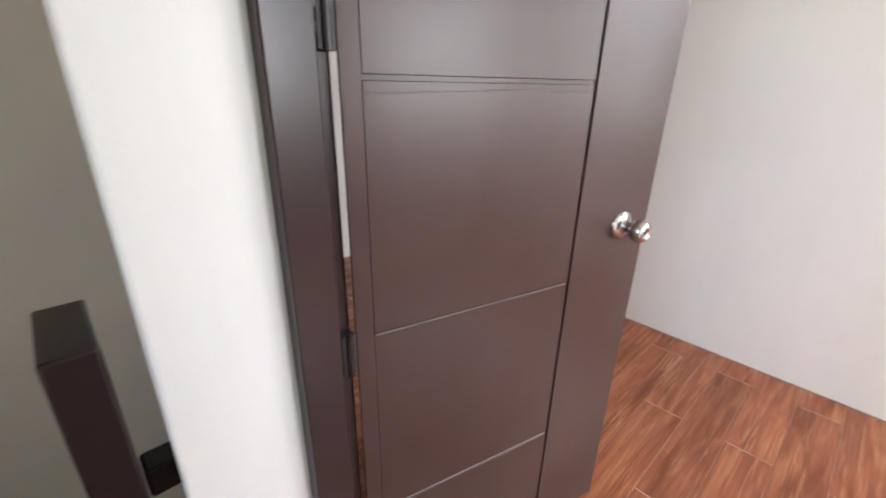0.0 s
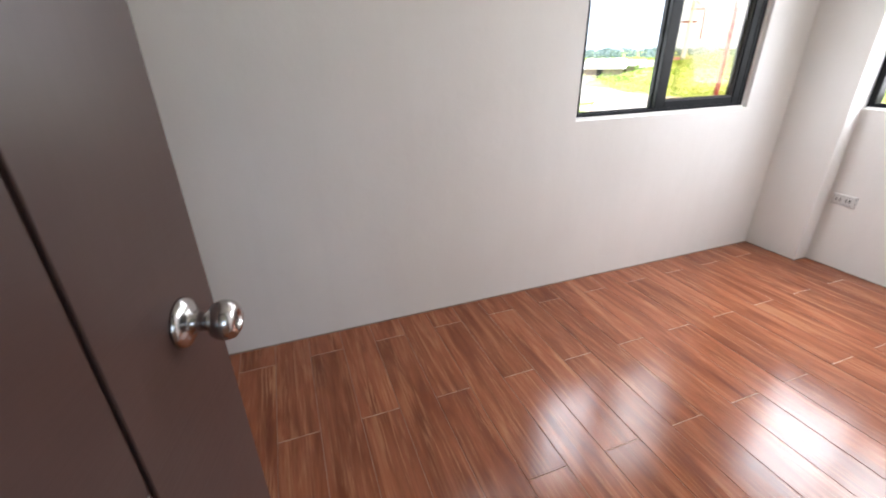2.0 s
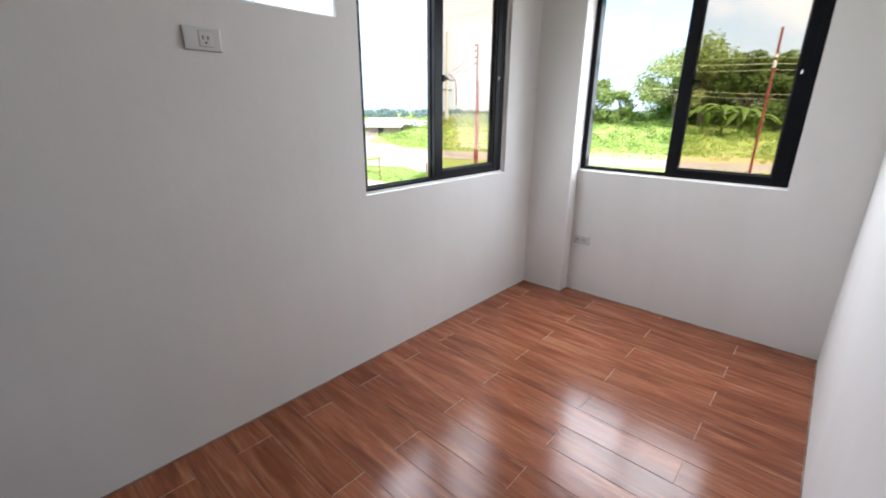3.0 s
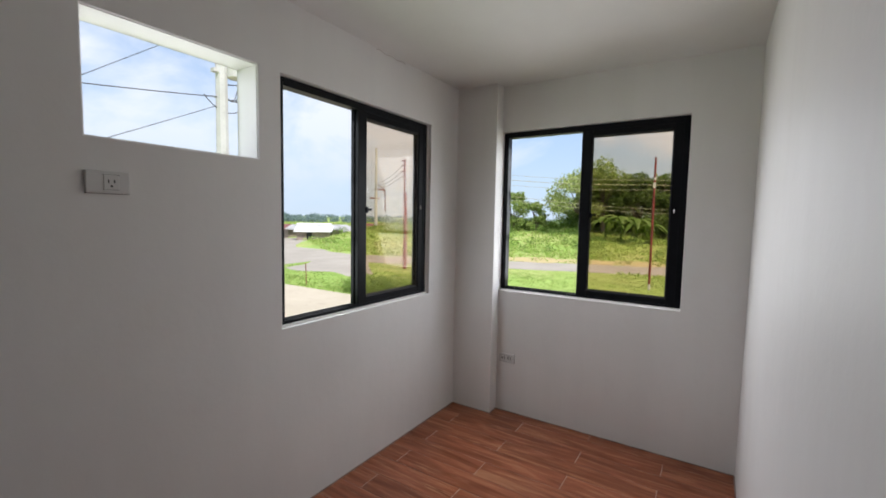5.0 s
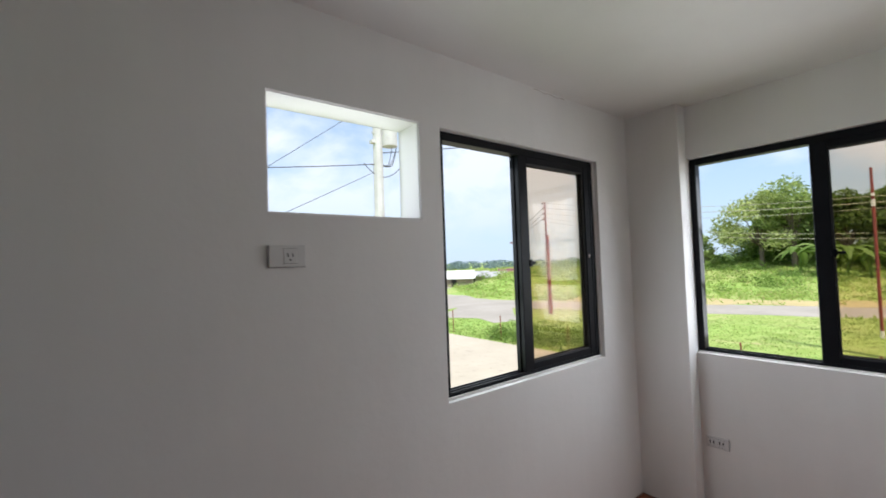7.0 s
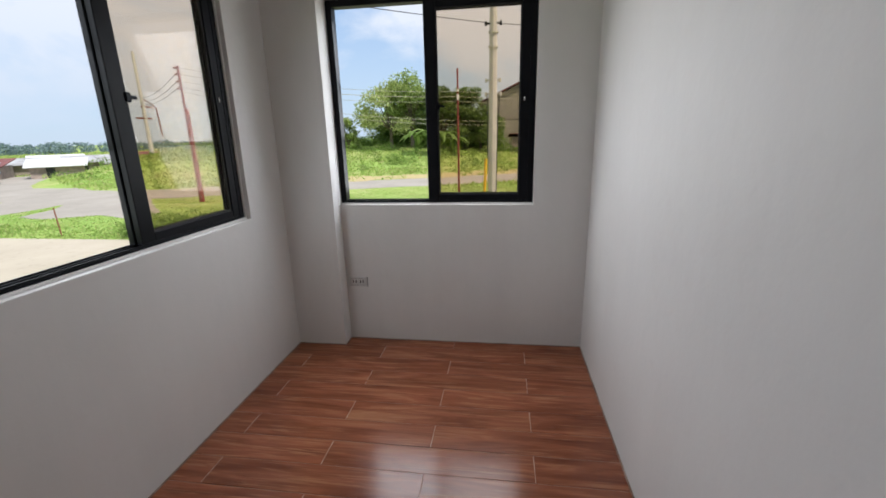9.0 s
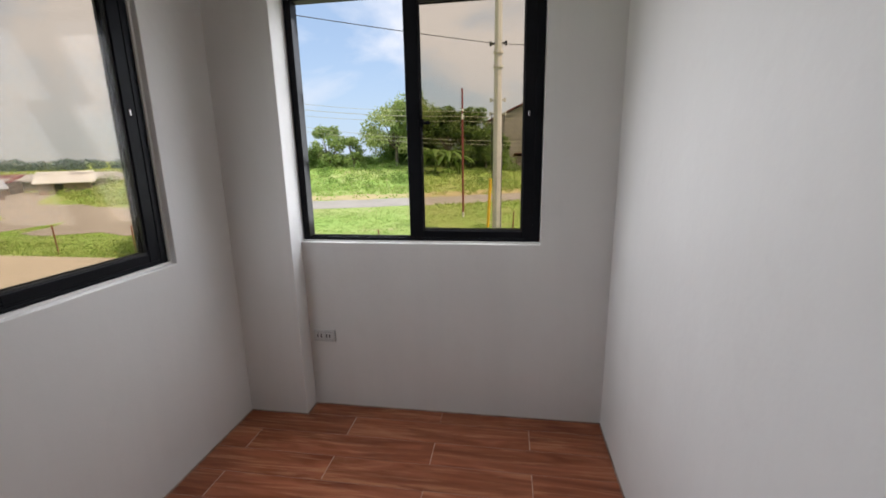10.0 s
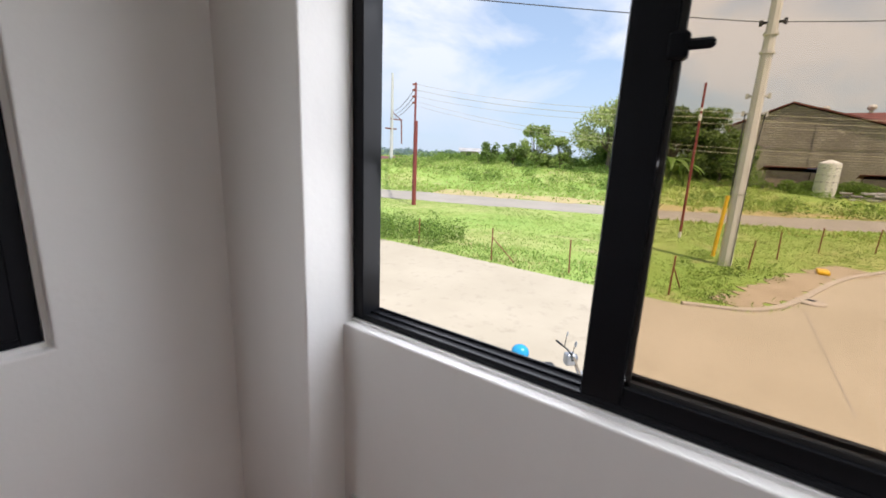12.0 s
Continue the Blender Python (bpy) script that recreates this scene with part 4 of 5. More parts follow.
shrubs("field_shrubs", 330, (48, -26, 90, 50), 0.45, 1.35, 41, "dark green shrubs scattered in the wild field")
shrubs("field_hummocks", 780, (46, -26, 92, 52), 0.3, 0.95, 46, "bright green hummocks of tall weeds in the field", WILD)
shrubs("north_hummocks", 240, (36, 40, 70, 96), 0.3, 0.9, 47, "bright green hummocks of weeds before the huts", WILD)
shrubs("north_shrubs", 90, (20, 44, 66, 90), 0.4, 1.0, 42, "dark green shrubs north of the road")
bush_c = []
rb = random.Random(43)
for i in range(70):
    bush_c.append((16.85 + rb.uniform(0.0, 3.4), 15.2 + rb.uniform(-2.8, 3.2), G + rb.uniform(0.05, 0.55), rb.uniform(0.3, 0.6), 0.8))
bush_c += [(17.5, 12.5, G + 0.9, 0.45, 1.3), (17.4, 12.6, G + 1.3, 0.28, 1.2)]
c_, u_, v_ = blob_leaves(np.random.default_rng(43), bush_c, 800, 0.05)
quads_mesh("roadside_bushes", c_, u_, v_, SHRUB, "leafy green weeds and bushes beside the road", "bushes")
yard_c = [(82.0 + rb.uniform(-1.5, 1.5), rb.uniform(-16, 3.5), 0.0, rb.uniform(0.6, 1.3), 1.0) for i in range(46)]
yard_c = [(x, y, ground_z(x, y) + rb.uniform(0.2, 1.7), r, k) for x, y, z, r, k in yard_c]
c_, u_, v_ = blob_leaves(np.random.default_rng(45), yard_c, 420, 0.14)
quads_mesh("yard_bushes", c_, u_, v_, SHRUB, "tall green bushes before the warehouse sheds", "bushes")
pole_c = [(23.0 + rb.uniform(-1.6, 2.2), 1.6 + rb.uniform(-1.6, 1.8), G + rb.uniform(0.0, 0.2), rb.uniform(0.18, 0.36), 0.8) for i in range(26)]
pole_c += [(18.0 + rb.uniform(-0.5, 4), 1.9 + rb.uniform(-0.6, 0.8), G + rb.uniform(0.0, 0.12), rb.uniform(0.15, 0.3), 0.8) for i in range(24)]
c_, u_, v_ = blob_leaves(np.random.default_rng(44), pole_c, 800, 0.045)
quads_mesh("weeds", c_, u_, v_, SHRUB, "leafy weeds round the pole and verge", "weeds")

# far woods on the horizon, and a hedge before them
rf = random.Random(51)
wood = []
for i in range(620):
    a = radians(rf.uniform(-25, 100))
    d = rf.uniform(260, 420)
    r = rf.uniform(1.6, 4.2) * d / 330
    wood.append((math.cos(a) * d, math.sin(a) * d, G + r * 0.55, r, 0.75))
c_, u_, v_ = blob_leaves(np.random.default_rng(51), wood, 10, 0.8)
quads_mesh("far_woods", c_, u_, v_, HAZED_WOOD, "dark line of far woods on the horizon, haze put into the leaf colour", "woods")
hedge = []
for i in range(130):
    s = i / 129
    x, y = at(61.5 - 9 * s * s, 1.0 + 38 * s, 1.28)
    r = rf.uniform(0.6, 1.5) if s > 0.45 else rf.uniform(1.3, 2.6)
    hedge.append((x + rf.uniform(-3, 3), y + rf.uniform(-1, 1), ground_z(x, y) + r * 0.4, r, 0.85))
c_, u_, v_ = blob_leaves(np.random.default_rng(52), hedge, 130, 0.16)
quads_mesh("hedge_thicket", c_, u_, v_, SHRUB, "dense dark green thicket at the field's end", "thicket")

# ---- poles, wires, fence ----
pole = empty("utility_pole", pose(23.5, 1.78, G), "tall grey concrete utility pole with clamps and yellow guard", "pole")
part("shaft", lathe([(0.245, 0), (0.215, 5.0), (0.185, 10.0), (0.165, 13.0)], 8), POLE, pole)
for z in (3.05, 8.3, 8.95):
    part("band", lathe([(0.25, z - 0.05), (0.25, z + 0.05)], 12), POLE, pole)
for z, w in ((9.35, 0.42), (6.75, 0.40), (6.1, 0.42)):
    bm = boxes((-0.05, -w, z - 0.04, 0.05, w, z + 0.04), bevel=0.01)
    add_tube(bm, (0, -w + 0.05, z - 0.10), (0, -w + 0.05, z + 0.10), 0.06)
    add_tube(bm, (0, w - 0.05, z - 0.10), (0, w - 0.05, z + 0.10), 0.06)
    part("clamp", bm, DARK if z > 9 else POLE, pole, "dark bolted clamp" if z > 9 else "")
part("guard", tubes(((-0.12, 0.46, 0.35), (-0.1, 0.34, 2.9), 0.075)), YELLOW, pole, "yellow plastic guy guard")
part("cable_run", tubes(((-0.15, -0.23, 4.2), (-0.05, -0.34, 6.1), 0.018), ((-0.15, -0.23, 4.2), (-0.2, -0.2, 0.0), 0.018), ((-0.1, 0.26, 2.9), (-0.05, 0.30, 6.1), 0.025)), WIRE, pole)


def red_pole(x, y, height, radius, insulators, label, white=()):
    p = empty("red_pole", pose(x, y, G), label, "pole", group="red poles")
    part("shaft", lathe([(radius, 0), (radius * 0.8, height)], 10), RED, p)
    for z0, z1 in white:
        part("white_band", lathe([(radius * 1.06, z0), (radius * 1.02, z1)], 10), WHITE, p, "white painted band")
    for z in insulators:
        part("insulator", tubes(((0, 0.05, z), (0, 0.3, z), 0.09, 0.07)), RUST, p)
    return p


red_pole(29.5, 4.2, 8.25, 0.075, (), "slim red pole with white bands in the grass", ((6.35, 6.7), (6.85, 7.0), (0.0, 0.35)))
red_pole(28.0, 22.6, 9.0, 0.095, (7.6, 8.05, 8.5, 8.9), "red pole with stacked insulators beside the road")
red_pole(27.88, 22.38, 6.3, 0.16, (), "thick red stub pole strapped beside another")

north_pole = empty("north_pole", pose(60, 54.5, G), "tall pale pole with crossarms by the huts", "pole")
part("shaft", lathe([(0.34, 0), (0.20, 17.0)], 8), POLE, north_pole)
part("crossarm", boxes((-1.6, -0.1, 7.6, 1.2, 0.1, 7.85)), RUST, north_pole)
part("crossarm", boxes((-0.3, -0.1, 9.3, 2.6, 0.1, 9.5)), RUST, north_pole)
part("brace", tubes(((2.5, 0, 9.4), (2.7, 0, 5.2), 0.12), ((0, 0, 10.6), (2.5, 0, 9.4), 0.08)), RUST, north_pole)

tp = empty("transformer_pole", pose(7.85, 14.0, G + 0.02), "grey concrete pole carrying a transformer and looping cables", "pole")
part("shaft", lathe([(0.21, 0), (0.16, 12.0)], 8), POLE, tp)
part("transformer", lathe([(0.10, 8.62), (0.27, 8.66), (0.27, 9.55), (0.22, 9.6)], 18, pose(0.36, -0.22, -0.2)), POLE, tp, "grey transformer can", smooth=False)
part("bracket", boxes((-0.28, -0.1, 8.55, 0.25, 0.1, 8.66), (-0.2, -0.05, 8.9, 0.2, 0.05, 8.97)), POLE, tp)
part("arm", boxes((-0.32, -0.04, 7.79, 0.5, 0.04, 7.82), bevel=0.005), DULL_STEEL, tp)


def cable(name, a, b, sag, radius, material, label, n=14, parent=None):
    cu = bpy.data.curves.new(name, "CURVE")
    cu.dimensions, cu.bevel_depth, cu.bevel_resolution = "3D", radius, 1
    sp = cu.splines.new("POLY")
    sp.points.add(n)
    a, b = Vector(a), Vector(b)
    for i in range(n + 1):
        s = i / n
        p = a.lerp(b, s)
        sp.points[i].co = (p.x, p.y, p.z - 4 * sag * s * (1 - s), 1)
    cu.materials.append(material)
    dg = bpy.context.evaluated_depsgraph_get()
    tmp = bpy.data.objects.new(name, cu)
    scene.collection.objects.link(tmp)
    dg.update()
    me = bpy.data.meshes.new_from_object(tmp.evaluated_get(dg))
    bpy.data.objects.remove(tmp)
    ob = new(name, me)
    if parent is not None:
        ob.parent = parent
        ob.matrix_parent_inverse = parent.matrix_basis.inverted()
        return ob
    return tagged(ob, label, "cable", group="overhead cables")


for k, (dz, dx) in enumerate(((0.0, 0.1), (0.30, -0.05), (0.22, 0.12))):
    cable("loop_cable", (7.9 + 0.12 * k, 13.75, 5.0), (8.35 + dx, 13.7, 5.75 + dz), 0.35, 0.012, WIRE, "", parent=tp)
cable("loop_cable", (7.35, 14.1, 5.06), (8.6, 13.65, 5.02), 0.45, 0.014, WIRE, "", parent=tp)
cable("cable", (1.5, 16.6, 4.75), (7.8, 13.95, 5.05), 0.06, 0.016, WIRE, "black overhead cable to the transformer pole")
cable("cable", (2.2, 16.2, 3.2), (7.85, 13.98, 7.35), 0.03, 0.010, WIRE, "thin black overhead cable to the transformer pole")
cable("cable", (3.2, 16.0, 2.45), (7.8, 13.95, 4.83), 0.02, 0.010, WIRE, "thin black stay cable to the transformer pole")
cable("cable", (7.9, 13.95, 5.45), (23.5, 1.86, 6.55), 0.12, 0.016, WIRE, "thin dark overhead cable to the concrete pole")
cable("cable", (23.5, 1.7, 6.55), (29.5, -30.0, 6.2), 0.5, 0.016, WIRE, "thin dark overhead cable from the concrete pole")
for z0, z1, z2, mat, rad in ((6.1, 4.05, 3.35, WIRE_PALE, 0.013), (5.7, 3.75, 3.15, WIRE_PALE, 0.018), (5.25, 3.45, 2.95, WIRE_PALE, 0.012), (4.9, 2.25, 2.3, WIRE_PALE, 0.012), (4.6, 2.0, 2.1, WIRE_PALE, 0.012)):
    cable("cable", (28.0, 22.6, z0), (29.5, 4.2, z1), 0.45, rad, mat, "overhead cable strung between the red poles")
    cable("cable", (29.5, 4.2, z1), (33.0, -22.0, z2), 0.35, rad, mat, "overhead cable leading on from the red pole")
for z in (5.9, 5.4, 5.0):
    cable("cable", (28.0, 22.6, z), (60.0, 54.5, z + 2.0), 0.5, 0.03, WIRE, "overhead cable strung towards the north pole")


def fence_post(x, y, h, lean, brace=None):
    p = empty("fence_post", pose(x, y, G, lean, 0, 0), "thin rusty steel fence post in the grass", "post", group="fence posts along the plot")
    part("bar", tubes(((0, 0, 0), (0, 0, h), 0.028), sides=6), RUST, p)
    if brace:
        part("brace", tubes(((0, 0, h * 0.72), (brace[0], brace[1], 0.02), 0.022), sides=6), RUST, p)


for i, (x, y, h, br) in enumerate(((17.41, 6.3, 1.25, None), (17.05, 9.35, 1.3, (0.14, -0.95)), (17.3, 3.0, 1.3, (1.0, -0.2)), (23.5, 0.95, 1.2, None), (26.8, -0.1, 1.3, None),
                                  (30.5, -1.9, 1.3, None), (32.6, -4.3, 1.3, None), (17.3, 21.7, 1.35, None), (17.3, 17.6, 1.35, None), (17.2, 13.2, 1.2, None), (36.5, -7.2, 1.3, None), (17.5, 26.0, 1.3, None))):
    fence_post(x, y, h, (i * 37 % 7 - 3) * 0.9, br)

# ---- buildings ----
ware = empty("warehouse", pose(102.5, 1.8, G), "grey block warehouse with a rust-red gable roof", "building")


def gable_wall(y0, y1, ya, z_eave0, z_eave1, z_top, depth):
    bm = bmesh.new()
    prof = [(y0, 0), (y1, 0), (y1, z_eave1), (ya, z_top), (y0, z_eave0)]
    a, b = [bm.verts.new((0, y, z)) for y, z in prof], [bm.verts.new((depth, y, z)) for y, z in prof]
    bm.faces.new(a)
    bm.faces.new(b[::-1])
    for i in range(5):
        j = (i + 1) % 5
        bm.faces.new((a[i], b[i], b[j], a[j]))
    bmesh.ops.recalc_face_normals(bm, faces=bm.faces)
    return bm


part("wall", gable_wall(4.4, -21.0, -4.3, 11.2, 10.2, 15.1, 30), BLOCK, ware)
roof = bmesh.new()
for ya, za, yb, zb in ((5.4, 10.9, -4.3, 15.3), (-4.3, 15.3, -22.0, 10.05)):
    vs = [roof.verts.new(c) for c in ((-0.5, ya, za), (-0.5, yb, zb), (31, yb, zb), (31, ya, za), (-0.5, ya, za + 0.25), (-0.5, yb, zb + 0.25), (31, yb, zb + 0.25), (31, ya, za + 0.25))]
    for f in ((0, 1, 2, 3), (4, 7, 6, 5), (0, 4, 5, 1), (2, 6, 7, 3), (1, 5, 6, 2), (0, 3, 7, 4)):
        roof.faces.new([vs[i] for i in f])
bmesh.ops.recalc_face_normals(roof, faces=roof.faces)
part("roof", roof, ROOF_RED, ware)
part("pilaster", boxes((-0.10, -8.85, 0, 0.0, -8.15, 13.6)), BLOCK, ware)
part("tie_beam", boxes((-0.05, -20.9, 7.4, 0.0, 4.3, 7.65)), BLOCK, ware)
rear = empty("rear_warehouse", pose(132, -28, G), "long warehouse with a rust-red roof and turbine vents", "building")
part("wall", boxes((-13, -26, 0, 13, 25, 11.5)), BLOCK, rear)
bm = gable_wall(-13.5, 13.5, 0, 0.3, 0.3, 4.9, 52)
bm.transform(Matrix.Translation((0, -26.5, 11.4)) @ Matrix.Rotation(radians(90), 4, "Z"))
part("roof", bm, ROOF_RED, rear)
for y in (18.5, 11.0, 3.0):
    part("turbine_vent", lathe([(0.35, 16.2), (0.35, 16.8), (0.75, 17.0), (0.85, 17.4), (0.6, 17.8), (0.2, 17.9)], 14, pose(0, y, 0)), POLE, rear, "dull grey turbine vent")

boundary = tagged(link("boundary_wall", boxes((88, -22, G, 88.3, -2.0, G + 1.9), *[(87.8, y, G, 88.4, y + 0.4, G + 2.1) for y in (-21, -17, -13, -9, -5)]), BLOCK), "long grey block boundary wall before the warehouse", "wall", kind="structure")

tank = empty("water_tank", pose(78.0, -6.7, G), "white cylindrical water tank with rows of dots", "tank")
part("shell", lathe([(1.2, 0.0), (1.2, 4.75), (1.14, 4.95), (0.3, 5.3), (0.25, 5.42)], 28), WHITE, tank)
for k in range(5):
    for i in range(12):
        a = 2 * math.pi * i / 12 + (k % 2) * 0.0
        c = Vector((1.2 * math.cos(a), 1.2 * math.sin(a), 0.7 + 0.9 * k))
        part("dot", tubes((c - c.normalized() * 0.02, c + Vector((math.cos(a), math.sin(a), 0)) * 0.03, 0.15), sides=8), ROOF_GREY, tank)


def hut(x, y, w, d, h, turn, roof_mat, label, slope=0.5):
    b = empty("hut", pose(x, y, ground_z(x, y), 0, 0, turn), label, "hut", group="huts with sheet roofs")
    part("wall", boxes((-w / 2, -d / 2, 0, w / 2, d / 2, h)), HUT, b)
    bm = boxes((-w / 2 - 0.5, -d / 2 - 0.5, 0, w / 2 + 0.5, d / 2 + 0.5, 0.10))
    bm.transform(Matrix.Translation((0, 0, h + slope * 0.5)) @ Matrix.Rotation(math.atan2(slope, d) , 4, "X"))
    part("roof", bm, roof_mat, b)
    part("door", boxes((-w * 0.2, -d / 2 - 0.04, 0, -w * 0.2 + 0.9, -d / 2, min(1.9, h - 0.1))), DARK, b, "dark open doorway")
    return b


HUTS = [(50.5, 60.5, 7.5, 4, 2.2, 135, ROOF_WHITE), (44, 66, 6, 4, 1.9, 120, ROOF_GREY), (40, 70, 7, 5, 2.0, 140, ROOF_GREY), (57, 57, 6, 4, 1.9, 150, ROOF_GREY), 
        (48, 70, 8, 5, 2.4, 125, ROOF_RED), (58, 64, 7, 5, 2.4, 140, ROOF_GREY), (36, 74, 8, 5, 2.2, 110, ROOF_WHITE), (66, 60, 9, 5, 2.2, 140, ROOF_RED), (41, 61, 5, 4, 1.9, 150, ROOF_BLUE_GREY), (46.5, 73, 7, 5, 2.3, 118, ROOF_BLUE_GREY),
        (54, 72, 6, 5, 2.2, 130, ROOF_GREY), (62, 74, 9, 6, 2.5, 140, ROOF_WHITE), (38.5, 66, 4, 4, 1.8, 128, ROOF_GREY)]
for x, y, w, d, h, t, mt in HUTS:
    w, d, h = w * 0.72, d * 0.85, h * 0.68
    hut(x, y, w, d, h, t - 180, mt, {"white_roof_sheet": "low wooden hut with a white sheet roof", "grey_roof_sheet": "low wooden hut with a grey sheet roof", "blue_grey_roof_sheet": "low wooden hut with a bluish grey sheet roof"}.get(mt.name, "low wooden hut with a rusty red sheet roof"), 0.75)
hut(*at(58.5, 36.0, 1.35), 3.6, 2.4, 1.6, -55, ROOF_GREY, "lone hut with a grey sheet roof in the field")
hut(86, -2.9, 5.5, 4, 3.6, 95, ROOF_RED, "shed with a rusty red sheet roof before the warehouse")
hut(86, -6.6, 2.6, 4, 3.5, 95, ROOF_BLUE, "shed with a blue sheet roof before the warehouse")
hut(87, -13.5, 4, 4, 3.0, 85, ROOF_RED, "shed with a rusty red sheet roof beside the tank")

bm = bmesh.new()
rb = random.Random(7)
for i in range(26):
    x, y, z = rb.uniform(-2, 2), rb.uniform(-2.5, 2.5), rb.uniform(0, 1.3)
    add_box(bm, x - 0.5, y - 0.6, z, x + 0.5, y + 0.6, z + 0.25, bevel=0.05)
tagged(link("scrap_heap", bm, ROOF_GREY, loc=(77, -11.3, G)), "heap of grey scrap beside the tank", "heap")
tagged(link("cement_bag", boxes((-0.35, -0.2, 0, 0.35, 0.2, 0.14), bevel=0.05, segs=2), YELLOW, loc=(24.9, -1.5, G + 0.03)), "yellow bag lying on the dirt verge", "bag")

# ---- motorcycle and helmet below the window ----
BLACK_PLASTIC = Mat("black_plastic", (0.02, 0.02, 0.022), 0.4).m
BODY = Mat("silver_grey_body_panel", (0.32, 0.34, 0.37), 0.3, 0.3).m
moto = empty("motorcycle", pose(9.15, 3.43, G + 0.02, 0, 0, -139), "small grey motorcycle parked on the concrete", "motorcycle")
# local +y is forwards; the steering head is at the origin
for y in (0.32, -0.98):
    bm = bmesh.new()
    r = bmesh.ops.create_circle(bm, segments=28, radius=0.28)
    w = part("wheel", lathe([(0.20, -0.04), (0.25, -0.045), (0.285, -0.02), (0.285, 0.02), (0.25, 0.045), (0.20, 0.04)], 28, pose(0, y, 0.285, 0, 90, 0)), RUBBER, moto)
    part("rim", lathe([(0.03, -0.05), (0.05, -0.03), (0.19, -0.015), (0.2, 0.0), (0.19, 0.015), (0.05, 0.03), (0.03, 0.05)], 20, pose(0, y, 0.285, 0, 90, 0)), STEEL, w)
    bm.free()
part("fork", tubes(((-0.07, 0.32, 0.285), (-0.07, 0.02, 0.92), 0.018), ((0.07, 0.32, 0.285), (0.07, 0.02, 0.92), 0.018)), STEEL, moto)
part("handlebar", tubes(((-0.10, -0.02, 0.96), (0.10, -0.02, 0.96), 0.014), ((0.10, -0.02, 0.96), (0.34, -0.12, 1.00), 0.014), ((-0.10, -0.02, 0.96), (-0.34, -0.12, 1.00), 0.014),
                        ((0.22, -0.07, 0.98), (0.36, -0.125, 1.003), 0.019), ((-0.22, -0.07, 0.98), (-0.36, -0.125, 1.003), 0.019)), BLACK_PLASTIC, moto)
for s in (-1, 1):
    mr = part("mirror", tubes(((0.16 * s, -0.05, 0.99), (0.18 * s, -0.03, 1.15), 0.007)), BLACK_PLASTIC, moto)
    part("mirror_glass", lathe([(0.02, -0.012), (0.045, -0.010), (0.052, 0.0), (0.045, 0.006)], 16, pose(0.185 * s, -0.02, 1.195, 80, 0, 10 * s) @ Matrix.Diagonal((0.55, 1.05, 1, 1))), BODY, mr)
part("front_cowl", boxes((-0.08, -0.10, 0.74, 0.08, 0.08, 0.95), bevel=0.04, segs=3), BODY, moto)
part("headlight", lathe([(0.075, 0), (0.07, 0.03), (0.03, 0.045)], 18, pose(0, 0.075, 0.85, -90, 0, 0)), STEEL, moto)
part("body", boxes((-0.09, -1.08, 0.42, 0.09, -0.05, 0.62), (-0.11, -0.55, 0.25, 0.11, -0.15, 0.50), bevel=0.05, segs=3), BODY, moto)
part("seat", boxes((-0.12, -0.98, 0.60, 0.12, -0.25, 0.74), bevel=0.04, segs=3), BLACK_PLASTIC, moto)
part("rack", boxes((-0.07, -1.0, 0.72, 0.07, -0.76, 0.888), bevel=0.02, segs=2), BLACK_PLASTIC, moto, "black luggage rack behind the seat")
part("mudguard", boxes((-0.06, 0.16, 0.56, 0.06, 0.50, 0.60), bevel=0.02, segs=2), BODY, moto)
helm = bmesh.new()
bmesh.ops.create_uvsphere(helm, u_segments=22, v_segments=14, radius=0.135)
bmesh.ops.delete(helm, geom=[v for v in helm.verts if v.co.z < -0.085], context="VERTS")
bmesh.ops.scale(helm, vec=(0.92, 1.1, 0.95), verts=helm.verts)
helmet = tagged(link("helmet", helm, Mat("glossy_blue_shell", (0.02, 0.28, 0.55), 0.2).m, smooth=True, loc=(8.58, 4.08, G + 0.02 + 0.97)), "glossy blue helmet resting on the motorcycle seat", "helmet")
part("rim", lathe([(0.126, -0.09), (0.132, -0.07), (0.126, -0.06)], 22), BLACK_PLASTIC, helmet)

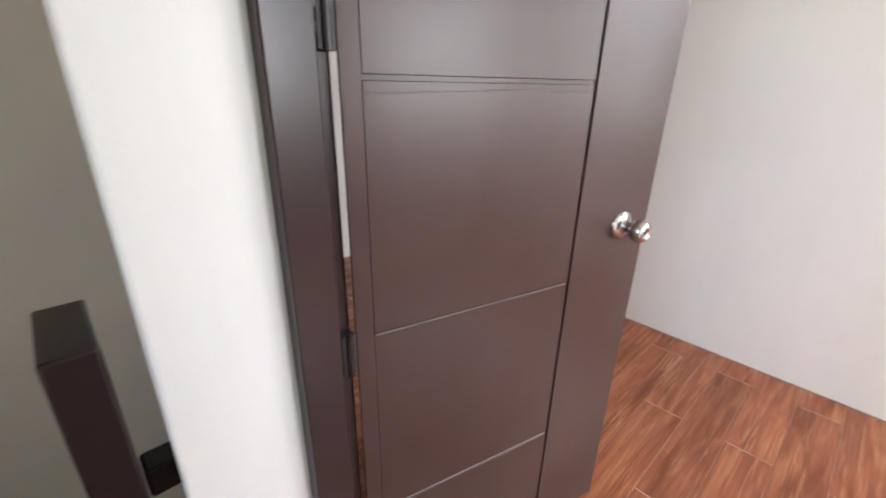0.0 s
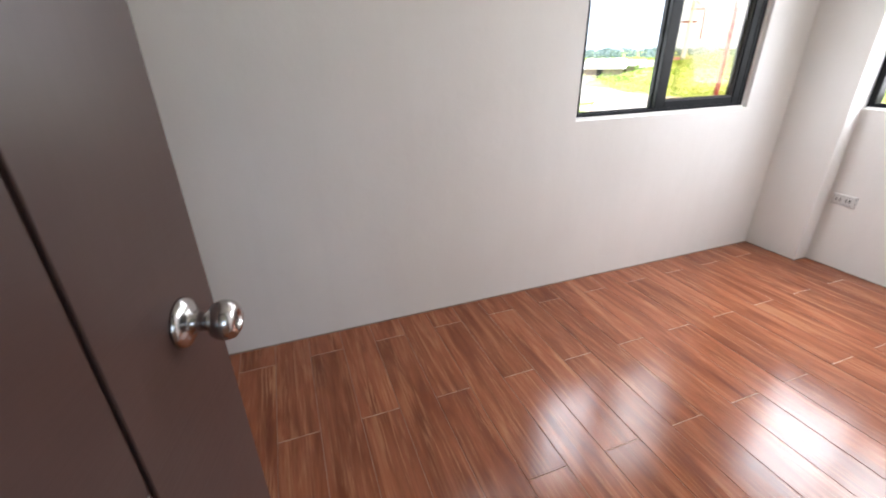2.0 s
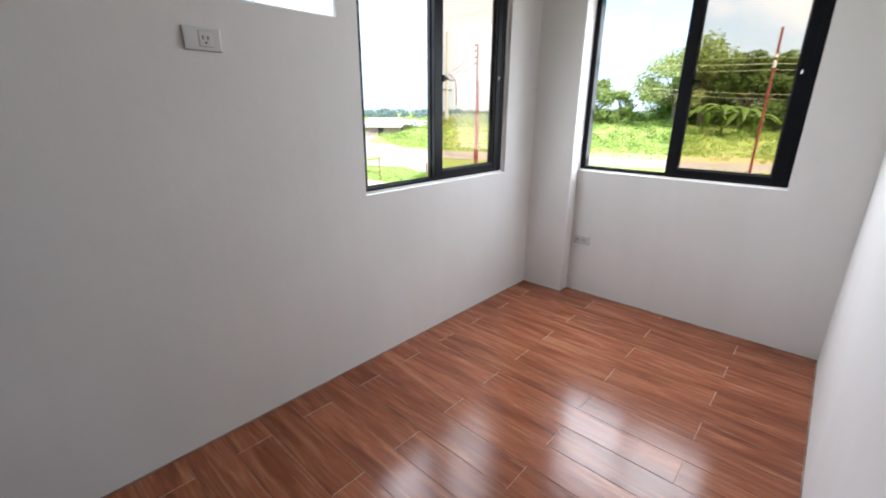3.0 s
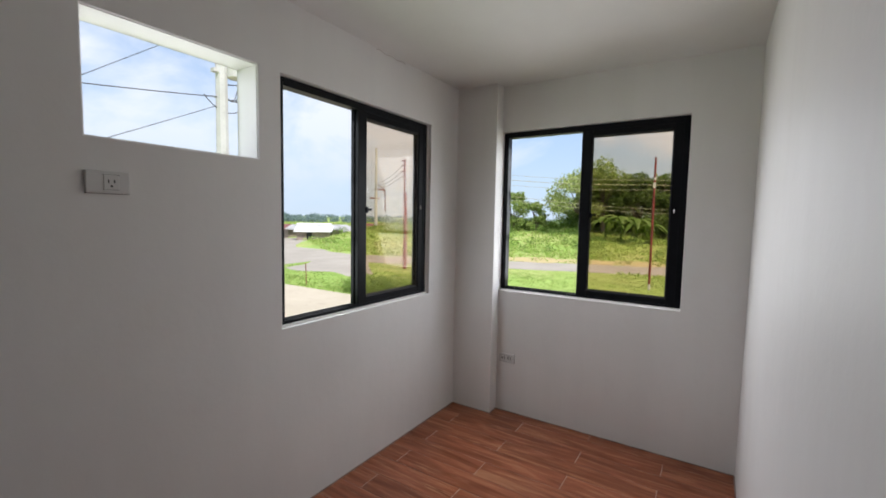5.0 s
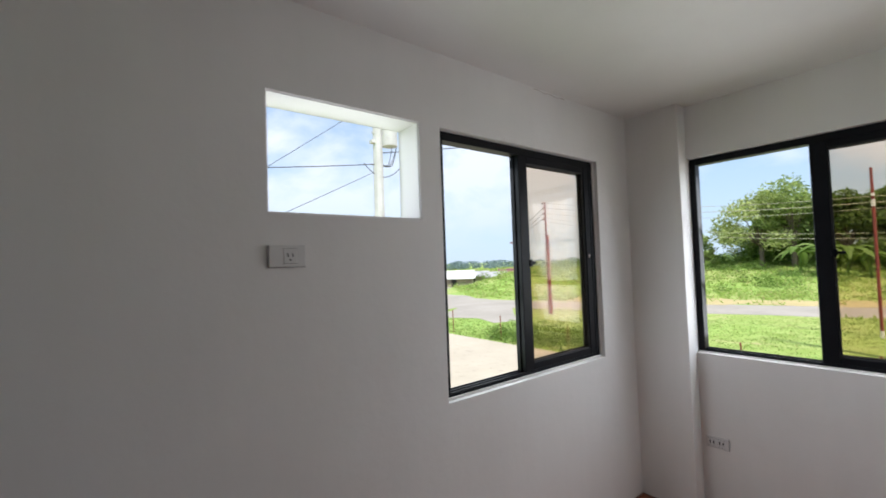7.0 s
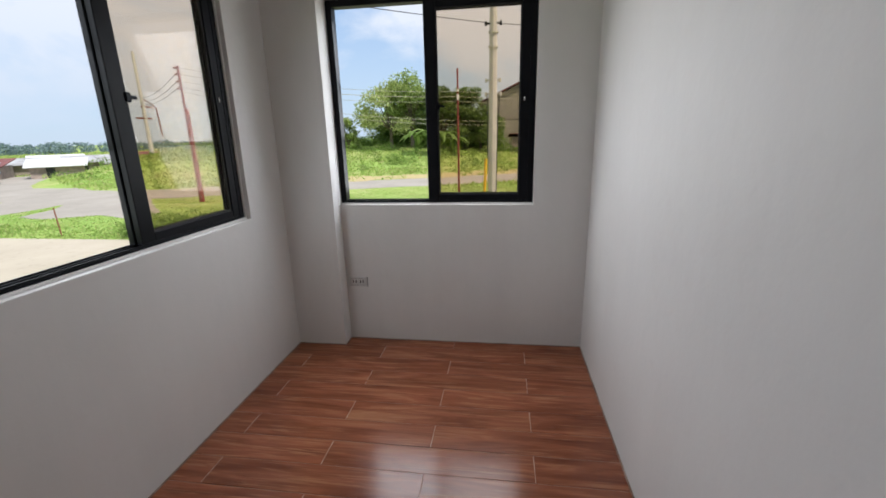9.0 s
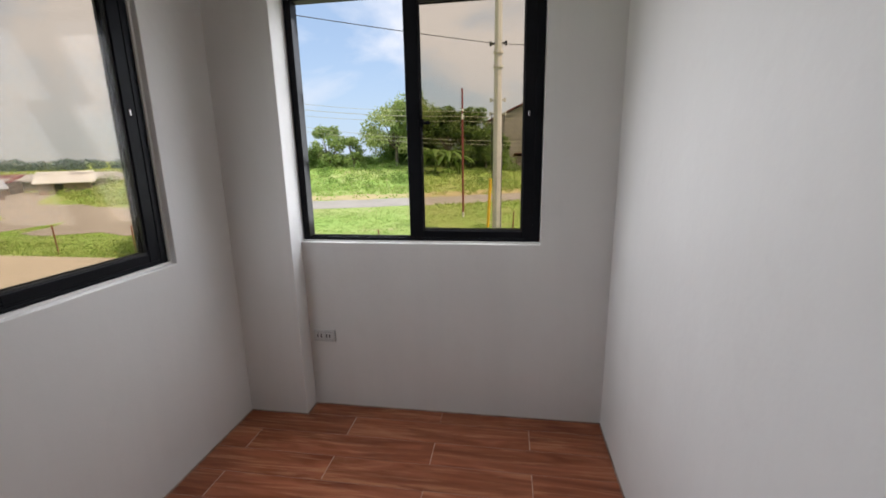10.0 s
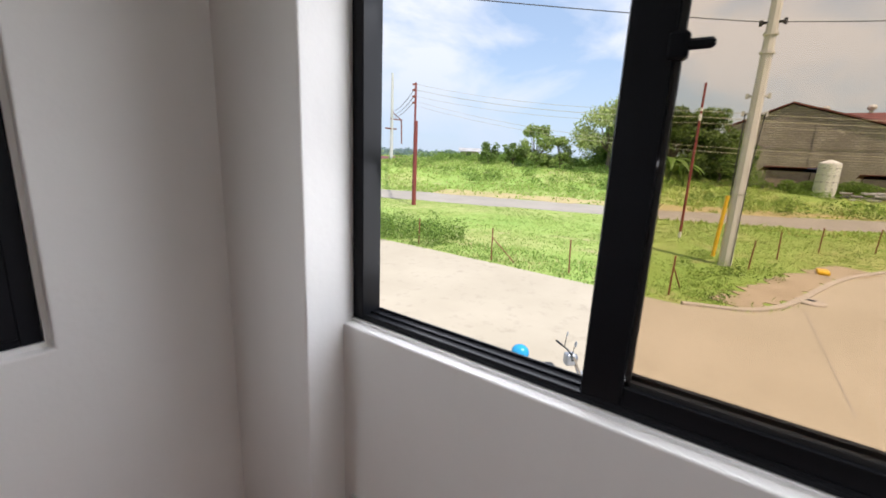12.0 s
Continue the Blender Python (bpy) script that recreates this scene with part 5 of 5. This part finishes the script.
# ---- the neighbouring house to the north ----
PLASTER = concrete("cream_plaster", (0.58, 0.52, 0.44), (0.50, 0.45, 0.38), 0.8)
house = empty("neighbour_house", pose(-0.5, 19.0, G + 0.02), "cream two-storey house with a grey sheet gate", "house")
part("wall", boxes((-8, 0, 0, 7.4, 6, 5.5)), PLASTER, house)
part("roof", boxes((-8.4, -0.4, 5.5, 7.7, 6.4, 5.62), bevel=0.02), ROOF_GREY, house)
part("moulding", boxes((-8, -0.06, 3.3, 7.4, 0.0, 3.45), bevel=0.01), PLASTER, house)
for x in (-4.0, 0.5, 4.9):
    w = part("window", boxes((x, -0.05, 4.05, x + 1.6, 0.0, 5.1)), DARK, house, "dark window")
    part("window_frame", boxes((x - 0.06, -0.07, 4.0, x, -0.0, 5.15), (x + 1.6, -0.07, 4.0, x + 1.66, -0.0, 5.15), (x, -0.07, 5.1, x + 1.6, 0.0, 5.15), (x, -0.07, 4.0, x + 1.6, 0.0, 4.05)), ALU, w)
part("gate_panel", boxes((3.6, -0.10, 0.55, 7.0, -0.04, 2.15)), HUT, house, "dark sheet gate panel")


def bicycle(m):
    b = empty("bicycle", m, "old bicycle leaning by the house wall", "bicycle")
    for y in (-0.5, 0.5):
        bm = bmesh.new()
        n = 28
        ring = [(math.cos(2 * math.pi * i / n) * 0.31, math.sin(2 * math.pi * i / n) * 0.31 + 0.33) for i in range(n)]
        for (a0, z0), (a1, z1) in zip(ring, ring[1:] + ring[:1]):
            add_tube(bm, (0, y + a0, z0), (0, y + a1, z1), 0.022, sides=6)
        wheel = part("wheel", bm, RUBBER, b)
        part("spokes", tubes(*[((0, y, 0.33), (0, y + a, z), 0.004) for a, z in ring[::2]], sides=4), STEEL, wheel)
    part("frame", tubes(((0, -0.5, 0.33), (0, -0.05, 0.30), 0.016), ((0, -0.05, 0.30), (0, -0.2, 0.78), 0.018), ((0, -0.05, 0.30), (0, 0.36, 0.75), 0.018), ((0, -0.17, 0.70), (0, 0.35, 0.80), 0.018), ((0, -0.5, 0.33), (0, -0.17, 0.70), 0.014)), RUST, b)
    part("fork", tubes(((0, 0.5, 0.33), (0, 0.34, 0.92), 0.016)), STEEL, b)
    part("handlebar", tubes(((-0.28, 0.28, 0.98), (0, 0.34, 0.95), 0.013), ((0, 0.34, 0.95), (0.28, 0.28, 0.98), 0.013)), STEEL, b)
    part("saddle", boxes((-0.07, -0.32, 0.80, 0.07, -0.08, 0.86), bevel=0.025, segs=2), BLACK_PLASTIC, b)


bicycle(pose(6.1, 18.35, G + 0.02, 0, 0, 62))

lay_planks()
